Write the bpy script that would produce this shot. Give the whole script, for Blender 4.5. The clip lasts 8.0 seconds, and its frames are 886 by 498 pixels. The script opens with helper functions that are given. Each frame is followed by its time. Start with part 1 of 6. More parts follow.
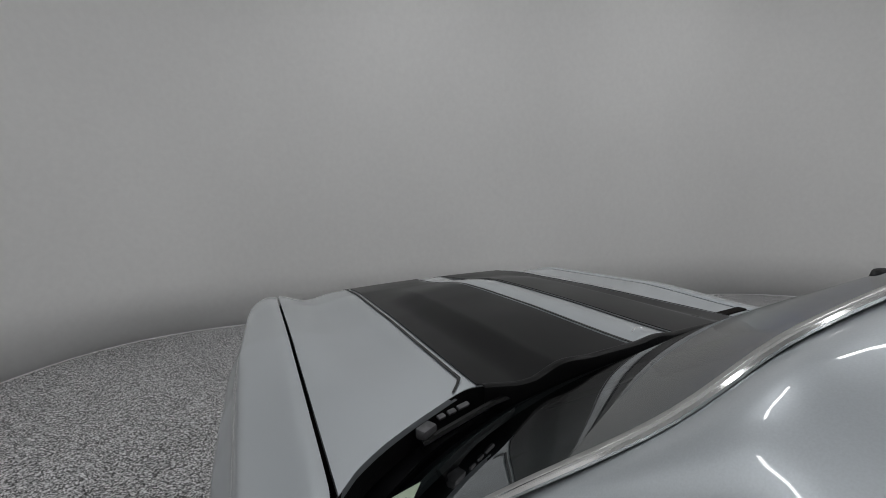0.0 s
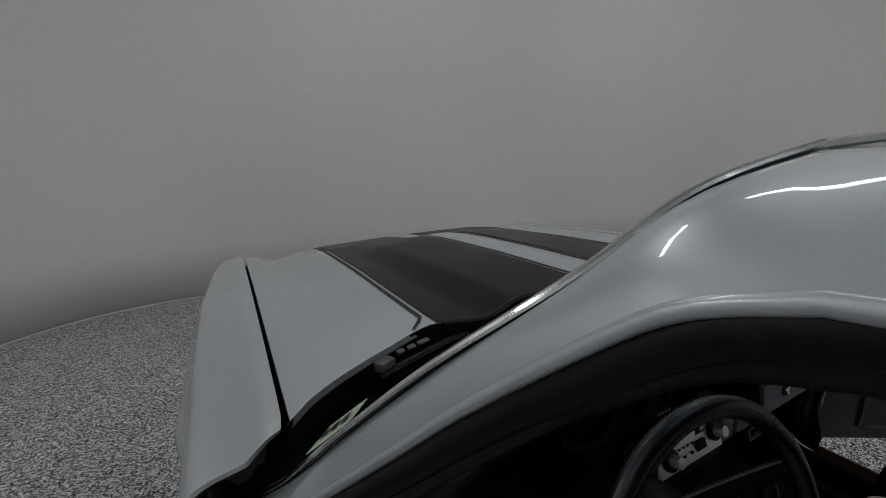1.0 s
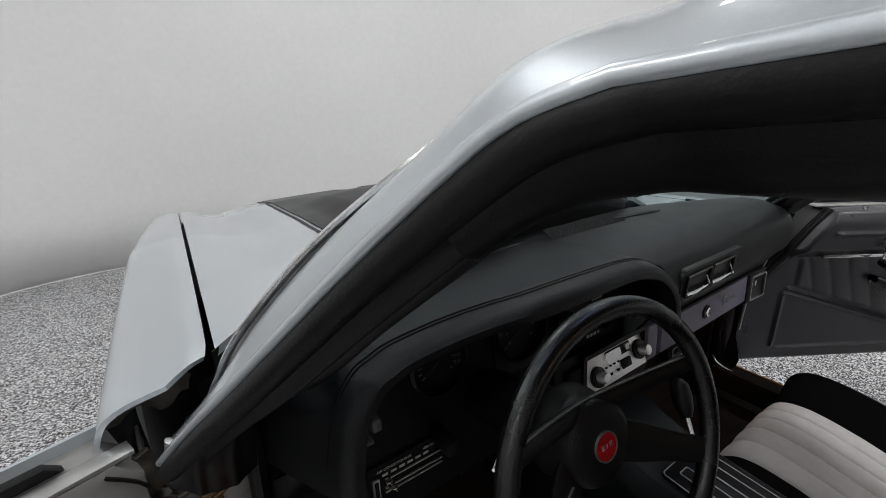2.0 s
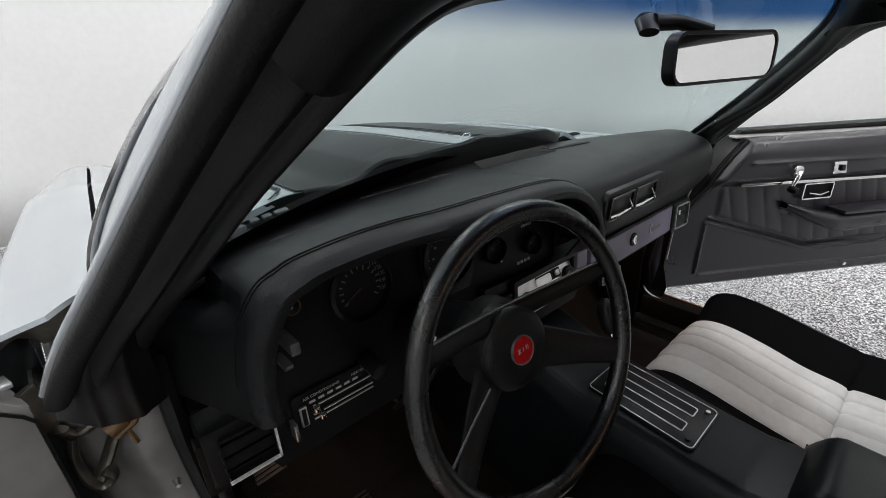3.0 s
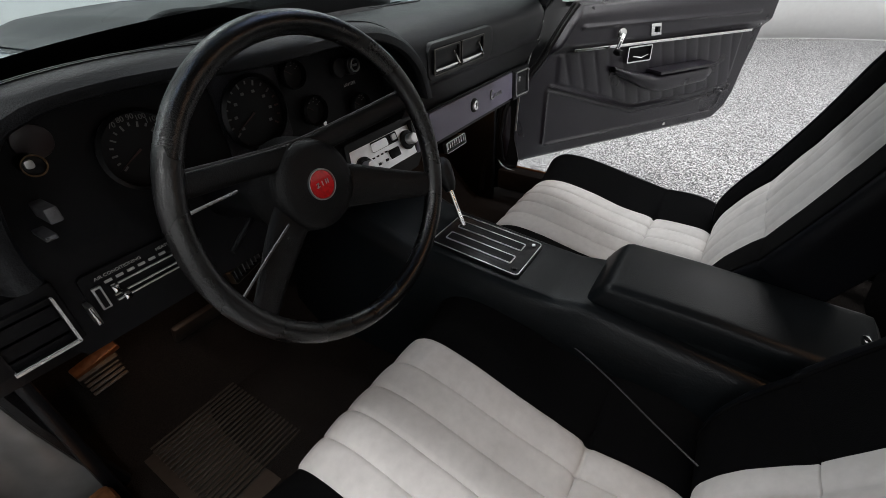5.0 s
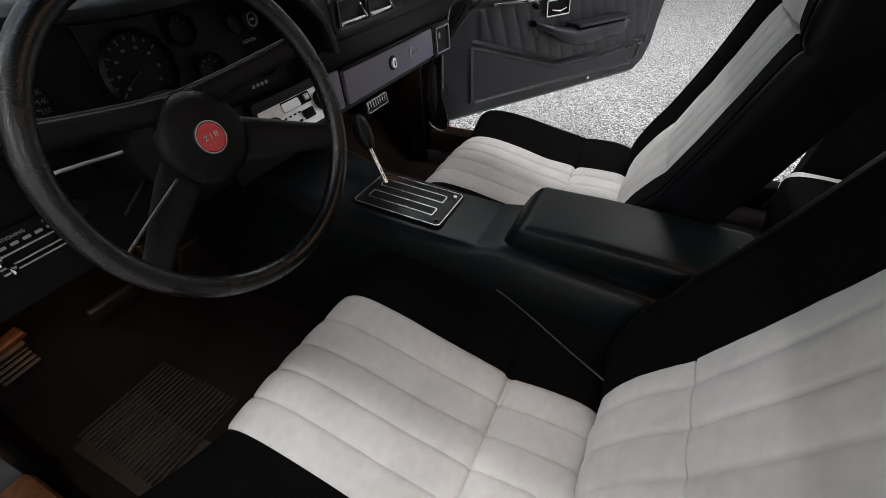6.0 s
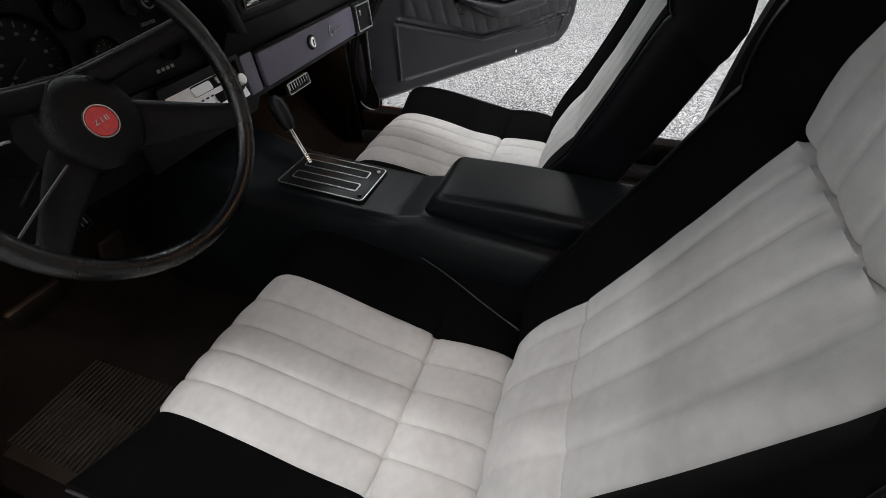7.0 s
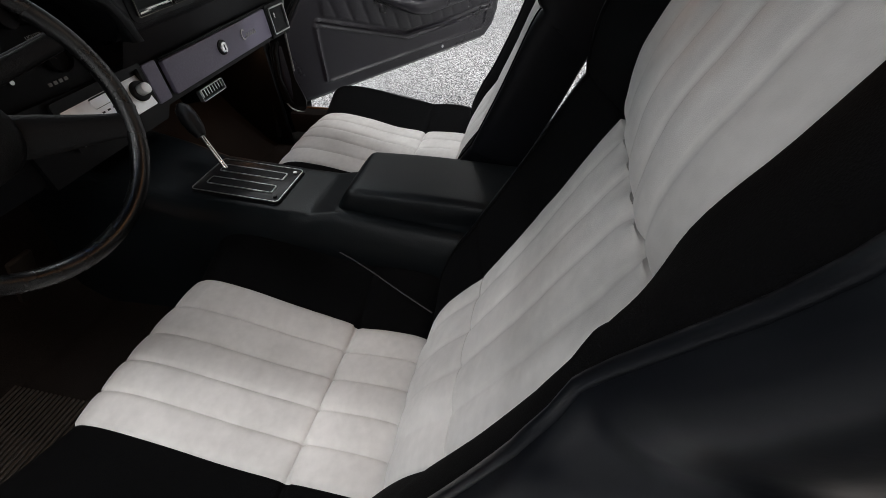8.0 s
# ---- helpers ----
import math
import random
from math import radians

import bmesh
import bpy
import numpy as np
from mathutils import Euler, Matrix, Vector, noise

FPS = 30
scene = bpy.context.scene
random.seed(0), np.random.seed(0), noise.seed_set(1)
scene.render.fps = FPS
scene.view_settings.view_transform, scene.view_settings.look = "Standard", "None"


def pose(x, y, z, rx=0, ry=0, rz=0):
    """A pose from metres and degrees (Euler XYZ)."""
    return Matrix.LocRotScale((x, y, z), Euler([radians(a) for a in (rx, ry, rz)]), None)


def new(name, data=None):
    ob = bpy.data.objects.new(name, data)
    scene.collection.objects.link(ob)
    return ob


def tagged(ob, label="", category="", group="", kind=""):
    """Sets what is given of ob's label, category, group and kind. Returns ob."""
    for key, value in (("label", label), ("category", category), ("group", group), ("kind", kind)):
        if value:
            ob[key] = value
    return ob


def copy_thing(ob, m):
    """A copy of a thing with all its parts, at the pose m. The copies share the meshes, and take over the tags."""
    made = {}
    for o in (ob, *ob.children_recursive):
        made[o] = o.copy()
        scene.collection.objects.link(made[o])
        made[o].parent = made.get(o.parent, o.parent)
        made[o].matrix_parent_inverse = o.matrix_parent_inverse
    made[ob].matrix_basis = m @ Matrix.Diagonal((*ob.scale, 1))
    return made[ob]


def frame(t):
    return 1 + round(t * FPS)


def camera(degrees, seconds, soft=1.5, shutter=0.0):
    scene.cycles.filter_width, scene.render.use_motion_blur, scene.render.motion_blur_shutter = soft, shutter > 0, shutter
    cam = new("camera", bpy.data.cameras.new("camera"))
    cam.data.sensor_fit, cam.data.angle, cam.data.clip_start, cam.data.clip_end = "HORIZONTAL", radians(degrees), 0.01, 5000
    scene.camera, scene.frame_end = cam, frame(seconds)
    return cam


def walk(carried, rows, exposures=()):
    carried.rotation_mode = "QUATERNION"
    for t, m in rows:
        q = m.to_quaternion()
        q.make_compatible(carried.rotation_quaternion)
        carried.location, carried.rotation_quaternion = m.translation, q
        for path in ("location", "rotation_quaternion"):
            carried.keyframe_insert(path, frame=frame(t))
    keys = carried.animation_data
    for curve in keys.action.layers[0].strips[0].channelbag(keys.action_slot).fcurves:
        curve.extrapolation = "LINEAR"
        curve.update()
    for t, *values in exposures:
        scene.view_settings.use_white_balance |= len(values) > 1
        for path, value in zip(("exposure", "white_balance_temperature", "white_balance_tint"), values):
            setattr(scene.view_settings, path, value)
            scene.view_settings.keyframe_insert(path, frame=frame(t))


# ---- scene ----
cam = camera(91.04, 8.0, soft=0.75)
# seconds, eye x y z, yaw, pitch, roll
ROWS = [
    (0, -0.8210, -0.1790, 1.3120, -26.96, -9.83, 0.53),
    (0.5, -0.8030, -0.1850, 1.2775, -28.06, -11.63, 0.60),
    (1, -0.7830, -0.2000, 1.2470, -29.73, -13.80, 1.50),
    (1.5, -0.7671, -0.2210, 1.2220, -32.29, -16.09, 1.77),
    (2.8, -0.7252, -0.2651, 1.1389, -40.15, -22.86, 2.04),
    (3, -0.7171, -0.2744, 1.1273, -41.49, -23.82, 2.15),
    (3.5, -0.7002, -0.2936, 1.0922, -45.05, -26.92, 2.02),
    (4, -0.6860, -0.3219, 1.0654, -48.75, -29.81, 1.99),
    (4.5, -0.6764, -0.3542, 1.0415, -52.64, -32.48, 2.02),
    (4.7, -0.6743, -0.3671, 1.0342, -54.28, -33.51, 1.98),
    (5.8, -0.6639, -0.4478, 1.0023, -62.46, -38.27, 2.14),
    (6, -0.6673, -0.4613, 0.9987, -63.94, -38.78, 2.23),
    (6.5, -0.6709, -0.4985, 0.9931, -67.39, -40.18, 2.29),
    (7, -0.6786, -0.5431, 0.9994, -70.69, -41.30, 2.35),
    (7.5, -0.6864, -0.5896, 1.0056, -73.95, -41.80, 2.46),
    (8, -0.6868, -0.6452, 1.0098, -77.24, -42.04, 2.74),
]
# seconds, stops
EXPOSURES = [(0, -1.5), (0.5, -1.75), (1.0, -1.95), (1.25, -1.62), (1.5, -1.12), (1.7, -0.9), (2.8, -0.03), (8, 0.0)]
walk(cam, [(t, pose(x, y, z, 90 + pitch, roll, yaw)) for t, x, y, z, yaw, pitch, roll in ROWS], EXPOSURES)

# ---- light ----
world = bpy.data.worlds.new("world")
scene.world = world
world.use_nodes = True
world.node_tree.nodes["Background"].inputs[0].default_value = (0.5, 0.52, 0.55, 1)
world.node_tree.nodes["Background"].inputs[1].default_value = 0.02

CENTRE = Vector((-0.065, -2.56, 0))      # middle of the round studio
ROOM_H = 3.7
# the line where the curved wall meets the floor
WALL_TRACK = [(-0.80, 3.96), (-1.25, 4.00), (-1.65, 3.92), (-1.97, 3.74), (-2.20, 3.50), (-2.65, 2.85), (-3.5, 1.4), (-4.1, -0.5), (-4.1, -2.8), (-3.3, -4.9), (-1.5, -6.4),
              (1.0, -6.9), (3.6, -6.2), (5.4, -4.6), (6.3, -2.6), (6.3, -1.4), (6.2, -0.9), (6.0, -0.45), (5.40, 0.85), (4.5, 2.14), (4.24, 2.33), (3.97, 2.53), (2.5, 3.03), (1.0, 3.50), (0.0, 3.80)]


# ---- materials ----
def srgb(r, g, b):
    return tuple(((c + 0.055) / 1.055) ** 2.4 if c > 0.04 else c / 12.92 for c in (r, g, b)) + (1,)


def material(name, color, rough=0.5, metal=0.0, grain=0.0, grain_scale=40.0, bump=0.0, bump_scale=200.0, coat=0.0,
             wear=0.0, wear_scale=3.0, sheen=0.0, spec=0.5):
    """A principled material with two scales of colour variation and a fine bump."""
    m = bpy.data.materials.new(name)
    m.use_nodes = True
    nt = m.node_tree
    n, li = nt.nodes, nt.links
    p = n["Principled BSDF"]
    col = color if len(color) == 4 else (*color, 1)
    p.inputs["Base Color"].default_value = col
    p.inputs["Roughness"].default_value = rough
    p.inputs["Metallic"].default_value = metal
    p.inputs["Specular IOR Level"].default_value = spec
    if coat:
        p.inputs["Coat Weight"].default_value = coat
        p.inputs["Coat Roughness"].default_value = 0.04
    if sheen:
        p.inputs["Sheen Weight"].default_value = sheen
        p.inputs["Sheen Roughness"].default_value = 0.4
    tc = n.new("ShaderNodeTexCoord")
    last = None
    for amount, scale in ((grain, grain_scale), (wear, wear_scale)):
        if not amount:
            continue
        nz = n.new("ShaderNodeTexNoise")
        nz.inputs["Scale"].default_value = scale
        nz.inputs["Detail"].default_value = 5
        li.new(tc.outputs["Object"], nz.inputs["Vector"])
        mr = n.new("ShaderNodeMapRange")
        mr.inputs["From Min"].default_value, mr.inputs["From Max"].default_value = 0.3, 0.7
        mr.inputs["To Min"].default_value, mr.inputs["To Max"].default_value = 1 - amount, 1 + amount
        li.new(nz.outputs["Fac"], mr.inputs["Value"])
        mx = n.new("ShaderNodeMix")
        mx.data_type, mx.blend_type = "RGBA", "MULTIPLY"
        mx.inputs[0].default_value = 1
        if last is None:
            mx.inputs[6].default_value = col
        else:
            li.new(last, mx.inputs[6])
        li.new(mr.outputs[0], mx.inputs[7])
        last = mx.outputs[2]
        if scale == wear_scale:
            rr = n.new("ShaderNodeMapRange")
            rr.inputs["From Min"].default_value, rr.inputs["From Max"].default_value = 0.3, 0.7
            rr.inputs["To Min"].default_value, rr.inputs["To Max"].default_value = rough * 0.85, min(1, rough * 1.15)
            li.new(nz.outputs["Fac"], rr.inputs["Value"])
            li.new(rr.outputs[0], p.inputs["Roughness"])
    if last is not None:
        li.new(last, p.inputs["Base Color"])
    if bump:
        nb = n.new("ShaderNodeTexNoise")
        nb.inputs["Scale"].default_value = bump_scale
        nb.inputs["Detail"].default_value = 3
        li.new(tc.outputs["Object"], nb.inputs["Vector"])
        b = n.new("ShaderNodeBump")
        b.inputs["Strength"].default_value = bump
        b.inputs["Distance"].default_value = 0.002
        li.new(nb.outputs["Fac"], b.inputs["Height"])
        li.new(b.outputs[0], p.inputs["Normal"])
    return m


def floor_material():
    """Flake floor: hard black, grey and white chips about a centimetre wide."""
    m = bpy.data.materials.new("flake_floor")
    m.use_nodes = True
    n, li = m.node_tree.nodes, m.node_tree.links
    p = n["Principled BSDF"]
    p.inputs["Roughness"].default_value = 0.55
    tc = n.new("ShaderNodeTexCoord")
    vo = n.new("ShaderNodeTexVoronoi")
    vo.inputs["Scale"].default_value = 190
    li.new(tc.outputs["Object"], vo.inputs["Vector"])
    bw = n.new("ShaderNodeSeparateColor")
    li.new(vo.outputs["Color"], bw.inputs[0])
    ramp = n.new("ShaderNodeValToRGB")
    ramp.color_ramp.interpolation = "CONSTANT"
    stops = [(0.0, 0.012), (0.30, 0.10), (0.42, 0.34), (0.58, 0.56), (0.75, 0.86)]
    ramp.color_ramp.elements[0].position, ramp.color_ramp.elements[0].color = 0, (0.015, 0.015, 0.016, 1)
    ramp.color_ramp.elements.remove(ramp.color_ramp.elements[1])
    for pos, v in stops[1:]:
        ramp.color_ramp.elements.new(pos).color = (v, v, v * 1.01, 1)
    li.new(bw.outputs[0], ramp.inputs[0])
    nz = n.new("ShaderNodeTexNoise")
    nz.inputs["Scale"].default_value = 1.5
    li.new(tc.outputs["Object"], nz.inputs["Vector"])
    mr = n.new("ShaderNodeMapRange")
    mr.inputs["To Min"].default_value, mr.inputs["To Max"].default_value = 0.85, 1.1
    li.new(nz.outputs["Fac"], mr.inputs["Value"])
    mx = n.new("ShaderNodeMix")
    mx.data_type, mx.blend_type = "RGBA", "MULTIPLY"
    mx.inputs[0].default_value = 1
    li.new(ramp.outputs[0], mx.inputs[6])
    li.new(mr.outputs[0], mx.inputs[7])
    li.new(mx.outputs[2], p.inputs["Base Color"])
    b = n.new("ShaderNodeBump")
    b.inputs["Strength"].default_value = 0.4
    b.inputs["Distance"].default_value = 0.001
    li.new(vo.outputs["Distance"], b.inputs["Height"])
    li.new(b.outputs[0], p.inputs["Normal"])
    return m


def paint_material(name, color, coat=1.0):
    """Metallic silver lacquer: fine flake in the base, clear coat above."""
    m = bpy.data.materials.new(name)
    m.use_nodes = True
    n, li = m.node_tree.nodes, m.node_tree.links
    p = n["Principled BSDF"]
    p.inputs["Metallic"].default_value = 0.72
    p.inputs["Roughness"].default_value = 0.42
    p.inputs["Coat Weight"].default_value = coat
    p.inputs["Coat Roughness"].default_value = 0.025
    tc = n.new("ShaderNodeTexCoord")
    nz = n.new("ShaderNodeTexNoise")
    nz.inputs["Scale"].default_value = 900
    li.new(tc.outputs["Object"], nz.inputs["Vector"])
    nw = n.new("ShaderNodeTexNoise")
    nw.inputs["Scale"].default_value = 2.2
    li.new(tc.outputs["Object"], nw.inputs["Vector"])
    ad = n.new("ShaderNodeMath")
    ad.operation = "MULTIPLY_ADD"
    ad.inputs[1].default_value, ad.inputs[2].default_value = 0.35, 0.0
    li.new(nw.outputs["Fac"], ad.inputs[0])
    a2 = n.new("ShaderNodeMath")
    a2.operation = "MULTIPLY_ADD"
    a2.inputs[1].default_value = 0.3
    li.new(nz.outputs["Fac"], a2.inputs[0])
    li.new(ad.outputs[0], a2.inputs[2])
    mr = n.new("ShaderNodeMapRange")
    mr.inputs["From Min"].default_value, mr.inputs["From Max"].default_value = 0.15, 0.5
    mr.inputs["To Min"].default_value, mr.inputs["To Max"].default_value = 0.9, 1.1
    li.new(a2.outputs[0], mr.inputs["Value"])
    mx = n.new("ShaderNodeMix")
    mx.data_type, mx.blend_type = "RGBA", "MULTIPLY"
    mx.inputs[0].default_value = 1
    mx.inputs[6].default_value = (*color, 1)
    li.new(mr.outputs[0], mx.inputs[7])
    li.new(mx.outputs[2], p.inputs["Base Color"])
    return m


def glass_material(name, tint, band=False):
    m = bpy.data.materials.new(name)
    m.use_nodes = True
    n, li = m.node_tree.nodes, m.node_tree.links
    n.remove(n["Principled BSDF"])
    tr = n.new("ShaderNodeBsdfTransparent")
    tr.inputs[0].default_value = (*tint, 1)
    gl = n.new("ShaderNodeBsdfGlossy")
    gl.inputs["Roughness"].default_value = 0.01
    lw = n.new("ShaderNodeLayerWeight")
    pw = n.new("ShaderNodeMath")
    pw.operation = "POWER"
    pw.inputs[1].default_value = 3.0
    li.new(lw.outputs["Facing"], pw.inputs[0])
    fr = n.new("ShaderNodeMath")
    fr.operation = "MULTIPLY_ADD"
    fr.inputs[1].default_value, fr.inputs[2].default_value = 0.75, 0.05
    li.new(pw.outputs[0], fr.inputs[0])
    mx = n.new("ShaderNodeMixShader")
    li.new(fr.outputs[0], mx.inputs[0])
    li.new(tr.outputs[0], mx.inputs[1])
    li.new(gl.outputs[0], mx.inputs[2])
    li.new(mx.outputs[0], n["Material Output"].inputs[0])
    if band:                              # the blue shade band along the top of the pane
        tc = n.new("ShaderNodeTexCoord")
        sp = n.new("ShaderNodeSeparateXYZ")
        li.new(tc.outputs["Object"], sp.inputs[0])
        mr = n.new("ShaderNodeMapRange")
        mr.interpolation_type = "SMOOTHSTEP"
        mr.inputs["From Min"].default_value, mr.inputs["From Max"].default_value = 1.140, 1.185
        li.new(sp.outputs[2], mr.inputs["Value"])
        mc = n.new("ShaderNodeMix")
        mc.data_type = "RGBA"
        mc.inputs[6].default_value = (*tint, 1)
        mc.inputs[7].default_value = (0.04, 0.13, 0.34, 1)
        li.new(mr.outputs[0], mc.inputs[0])
        li.new(mc.outputs[2], tr.inputs[0])
    return m


def emitter(name, color, strength):
    m = bpy.data.materials.new(name)
    m.use_nodes = True
    p = m.node_tree.nodes["Principled BSDF"]
    p.inputs["Emission Color"].default_value = (*color, 1)
    p.inputs["Emission Strength"].default_value = strength
    return m


WALL = material("white_wall_paint", (0.76, 0.76, 0.75), 0.75, grain=0.02, grain_scale=25, wear=0.03, wear_scale=0.7, bump=0.06, bump_scale=60)
FLOOR = floor_material()
SILVER = paint_material("silver_lacquer", (0.53, 0.57, 0.60))
# far darker than the body silver: the jambs' dimness is in this colour
SILVER_JAMB = material("dimmed_silver_jamb", (0.20, 0.195, 0.19), 0.48, 0.25, grain=0.14, grain_scale=18, wear=0.25, wear_scale=5)
STRIPE = material("black_stripe_vinyl", (0.006, 0.0063, 0.0068), 0.32, grain=0.06, grain_scale=500, wear=0.1, wear_scale=3, spec=0.14)
PINSTRIPE = material("charcoal_pinstripe", (0.02, 0.021, 0.022), 0.45, spec=0.3)
RUBBER = material("black_rubber", (0.0035, 0.0035, 0.0038), 0.42, grain=0.15, grain_scale=60, bump=0.2, bump_scale=300, spec=0.22)
TRIM_BLACK = material("black_trim_plastic", (0.0036, 0.0038, 0.0044), 0.38, grain=0.1, grain_scale=90, bump=0.10, bump_scale=700, spec=0.24)
VINYL = material("black_vinyl", (0.0050, 0.0055, 0.0064), 0.40, grain=0.22, grain_scale=260, bump=0.3, bump_scale=620, wear=0.18, wear_scale=6, spec=0.2)
WHEELGRIP = material("polished_wheel_vinyl", (0.0032, 0.0032, 0.0034), 0.27, grain=0.15, grain_scale=60, bump=0.22, bump_scale=520, wear=0.2, wear_scale=14, spec=0.55)
SPOKE = material("dull_spoke_vinyl", (0.0040, 0.0040, 0.0043), 0.42, grain=0.15, grain_scale=120, bump=0.3, bump_scale=600, wear=0.2, wear_scale=9, spec=0.2)
DIALMARK = material("dim_dial_marks", (0.10, 0.10, 0.095), 0.6)
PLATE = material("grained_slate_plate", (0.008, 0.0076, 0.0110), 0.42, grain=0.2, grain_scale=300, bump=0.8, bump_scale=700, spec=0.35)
PIPING = material("grey_piping", (0.045, 0.045, 0.048), 0.4)
CONSOLE = material("black_console_vinyl", (0.0036, 0.0050, 0.0060), 0.36, grain=0.08, grain_scale=100, bump=0.16, bump_scale=420, wear=0.12, wear_scale=7, spec=0.16)
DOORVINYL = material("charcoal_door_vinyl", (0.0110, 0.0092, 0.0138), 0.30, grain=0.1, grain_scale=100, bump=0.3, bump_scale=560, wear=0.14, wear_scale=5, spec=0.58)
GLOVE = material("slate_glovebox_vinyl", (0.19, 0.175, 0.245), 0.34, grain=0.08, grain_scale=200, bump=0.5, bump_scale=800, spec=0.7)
PANEL = material("dark_instrument_plate", (0.0030, 0.0030, 0.0037), 0.5, grain=0.2, grain_scale=150, spec=0.16)
DIAL = material("black_dial_face", (0.004, 0.004, 0.0045), 0.6, spec=0.2)
MARK = material("white_dial_marks", (0.32, 0.32, 0.30), 0.6)
REDMARK = material("red_dial_marks", (0.035, 0.008, 0.005), 0.6)
CHROME = material("worn_chrome", (0.78, 0.78, 0.78), 0.14, 1.0, wear=0.1, wear_scale=25)
SATIN = material("satin_metal", (0.55, 0.55, 0.54), 0.35, 1.0, wear=0.15, wear_scale=30)
STALK = material("polished_stalk", (0.92, 0.92, 0.92), 0.25, 0.6, spec=0.8)
RADIO = material("brushed_radio_face", (0.97, 0.97, 0.98), 0.48, 0.9, wear=0.08, wear_scale=30)
GREASE = material("greasy_hinge_steel", (0.11, 0.10, 0.085), 0.34, 0.8, grain=0.35, grain_scale=40, wear=0.4, wear_scale=14)
DULLMETAL = material("dull_grey_metal", (0.10, 0.10, 0.105), 0.5, 0.3, grain=0.3, grain_scale=60)
WARNLENS = material("dim_red_lens", (0.030, 0.018, 0.018), 0.3, spec=0.4)
RUST = material("brown_grease", (0.10, 0.055, 0.020), 0.45, 0.2, grain=0.4, grain_scale=60)
CARPET = material("dark_carpet", (0.010, 0.008, 0.007), 0.95, grain=0.5, grain_scale=350, bump=1.0, bump_scale=500, wear=0.25, wear_scale=8, spec=0.1)
MAT = material("dark_rubber_mat", (0.020, 0.0145, 0.0105), 0.6, grain=0.25, grain_scale=120, wear=0.3, wear_scale=9)
CLOTH = material("pale_grey_velour", (0.62, 0.60, 0.58), 0.9, grain=0.05, grain_scale=70, bump=0.10, bump_scale=1400, wear=0.10, wear_scale=9, sheen=0.25, spec=0.15)
SEAM = material("grey_stitching", (0.27, 0.26, 0.25), 0.9)
BLACKCLOTH = material("black_velour", (0.0028, 0.0028, 0.0031), 0.95, grain=0.2, grain_scale=260, bump=0.3, bump_scale=800, spec=0.06)
SEATVINYL = material("black_seat_vinyl", (0.0042, 0.0048, 0.0064), 0.33, grain=0.1, grain_scale=120, bump=0.06, bump_scale=90, wear=0.06, wear_scale=8, spec=0.16)
RED = material("red_emblem_enamel", (0.55, 0.006, 0.008), 0.30, 0.5, grain=0.25, grain_scale=250, coat=0.8)
# copper base carries the warm lamp glints on the sills and pedal edge
COPPER = material("warm_glint_copper", (0.27, 0.125, 0.058), 0.3, 0.7, grain=0.3, grain_scale=90)
HEADLINER = material("black_headliner", (0.006, 0.006, 0.0065), 0.9, bump=0.4, bump_scale=400, spec=0.08)
STICKER = material("green_white_sticker", (0.46, 0.56, 0.42), 0.6)
TYRE = material("tyre_rubber", (0.015, 0.015, 0.015), 0.75, bump=0.3, bump_scale=200)
WINDSHIELD = glass_material("windshield_glass", (0.76, 0.87, 0.88), band=True)
CLEAR = glass_material("clear_glass", (0.86, 0.9, 0.9))
MIRROR = material("mirror_silver", (0.9, 0.9, 0.9), 0.01, 1.0)
TUBE = emitter("lit_tube", (0.975, 0.985, 1.0), 11.0)
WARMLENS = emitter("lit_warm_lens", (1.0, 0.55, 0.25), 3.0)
LAMPWHITE = material("white_lamp_housing", (0.8, 0.8, 0.8), 0.4)


# ---- mesh helpers ----
from mathutils.bvhtree import BVHTree


def interp(v, xs, ys):
    return float(np.interp(v, xs, ys))


def smooth(a, b, v):
    t = min(1, max(0, (v - a) / (b - a)))
    return t * t * (3 - 2 * t)


def part(name, bm, mat, parent=None, label="", angle=38, flat=False):
    """Links a bmesh as one mesh object under a thing or a part."""
    me = bpy.data.meshes.new(name)
    bm.to_mesh(me)
    bm.free()
    me.materials.append(mat)
    if not flat:
        me.shade_smooth()
        me.set_sharp_from_angle(angle=radians(angle))
    ob = new(name, me)
    if parent is not None:
        ob.parent = parent
    if label:
        tagged(ob, label)
    return ob


def grid(fn, nu, nv, thick=0.0, close_u=False, flip=False):
    """A sheet of quads from fn(u, v); thick gives it a second side and rims."""
    bm = bmesh.new()
    rows = [[bm.verts.new(fn(i / nu, j / nv)) for j in range(nv + 1)] for i in range(nu + (0 if close_u else 1))]
    k = len(rows)
    for i in range(nu):
        for j in range(nv):
            q = [rows[i][j], rows[(i + 1) % k][j], rows[(i + 1) % k][j + 1], rows[i][j + 1]]
            bm.faces.new(q[::-1] if flip else q)
    bm.normal_update()
    if thick:                             # a second layer below the first one
        top = bm.faces[:]
        rim = [e for e in bm.edges if len(e.link_faces) == 1]
        low = {v: bm.verts.new(v.co - v.normal * abs(thick)) for v in bm.verts[:]}
        for f in top:
            bm.faces.new([low[v] for v in reversed(f.verts)])
        for e in rim:
            a, b = e.verts
            bm.faces.new((a, b, low[b], low[a]))
    bmesh.ops.recalc_face_normals(bm, faces=bm.faces[:])
    return bm


def mirrored(bm):
    """A copy of a bmesh on the other side of the car."""
    out = bm.copy()
    for v in out.verts:
        v.co.x = -v.co.x
    bmesh.ops.reverse_faces(out, faces=out.faces[:])
    return out


def merge(*bms):
    out = bmesh.new()
    for b in bms:
        me = bpy.data.meshes.new("temp")
        b.to_mesh(me)
        b.free()
        out.from_mesh(me)
        bpy.data.meshes.remove(me)
    return out


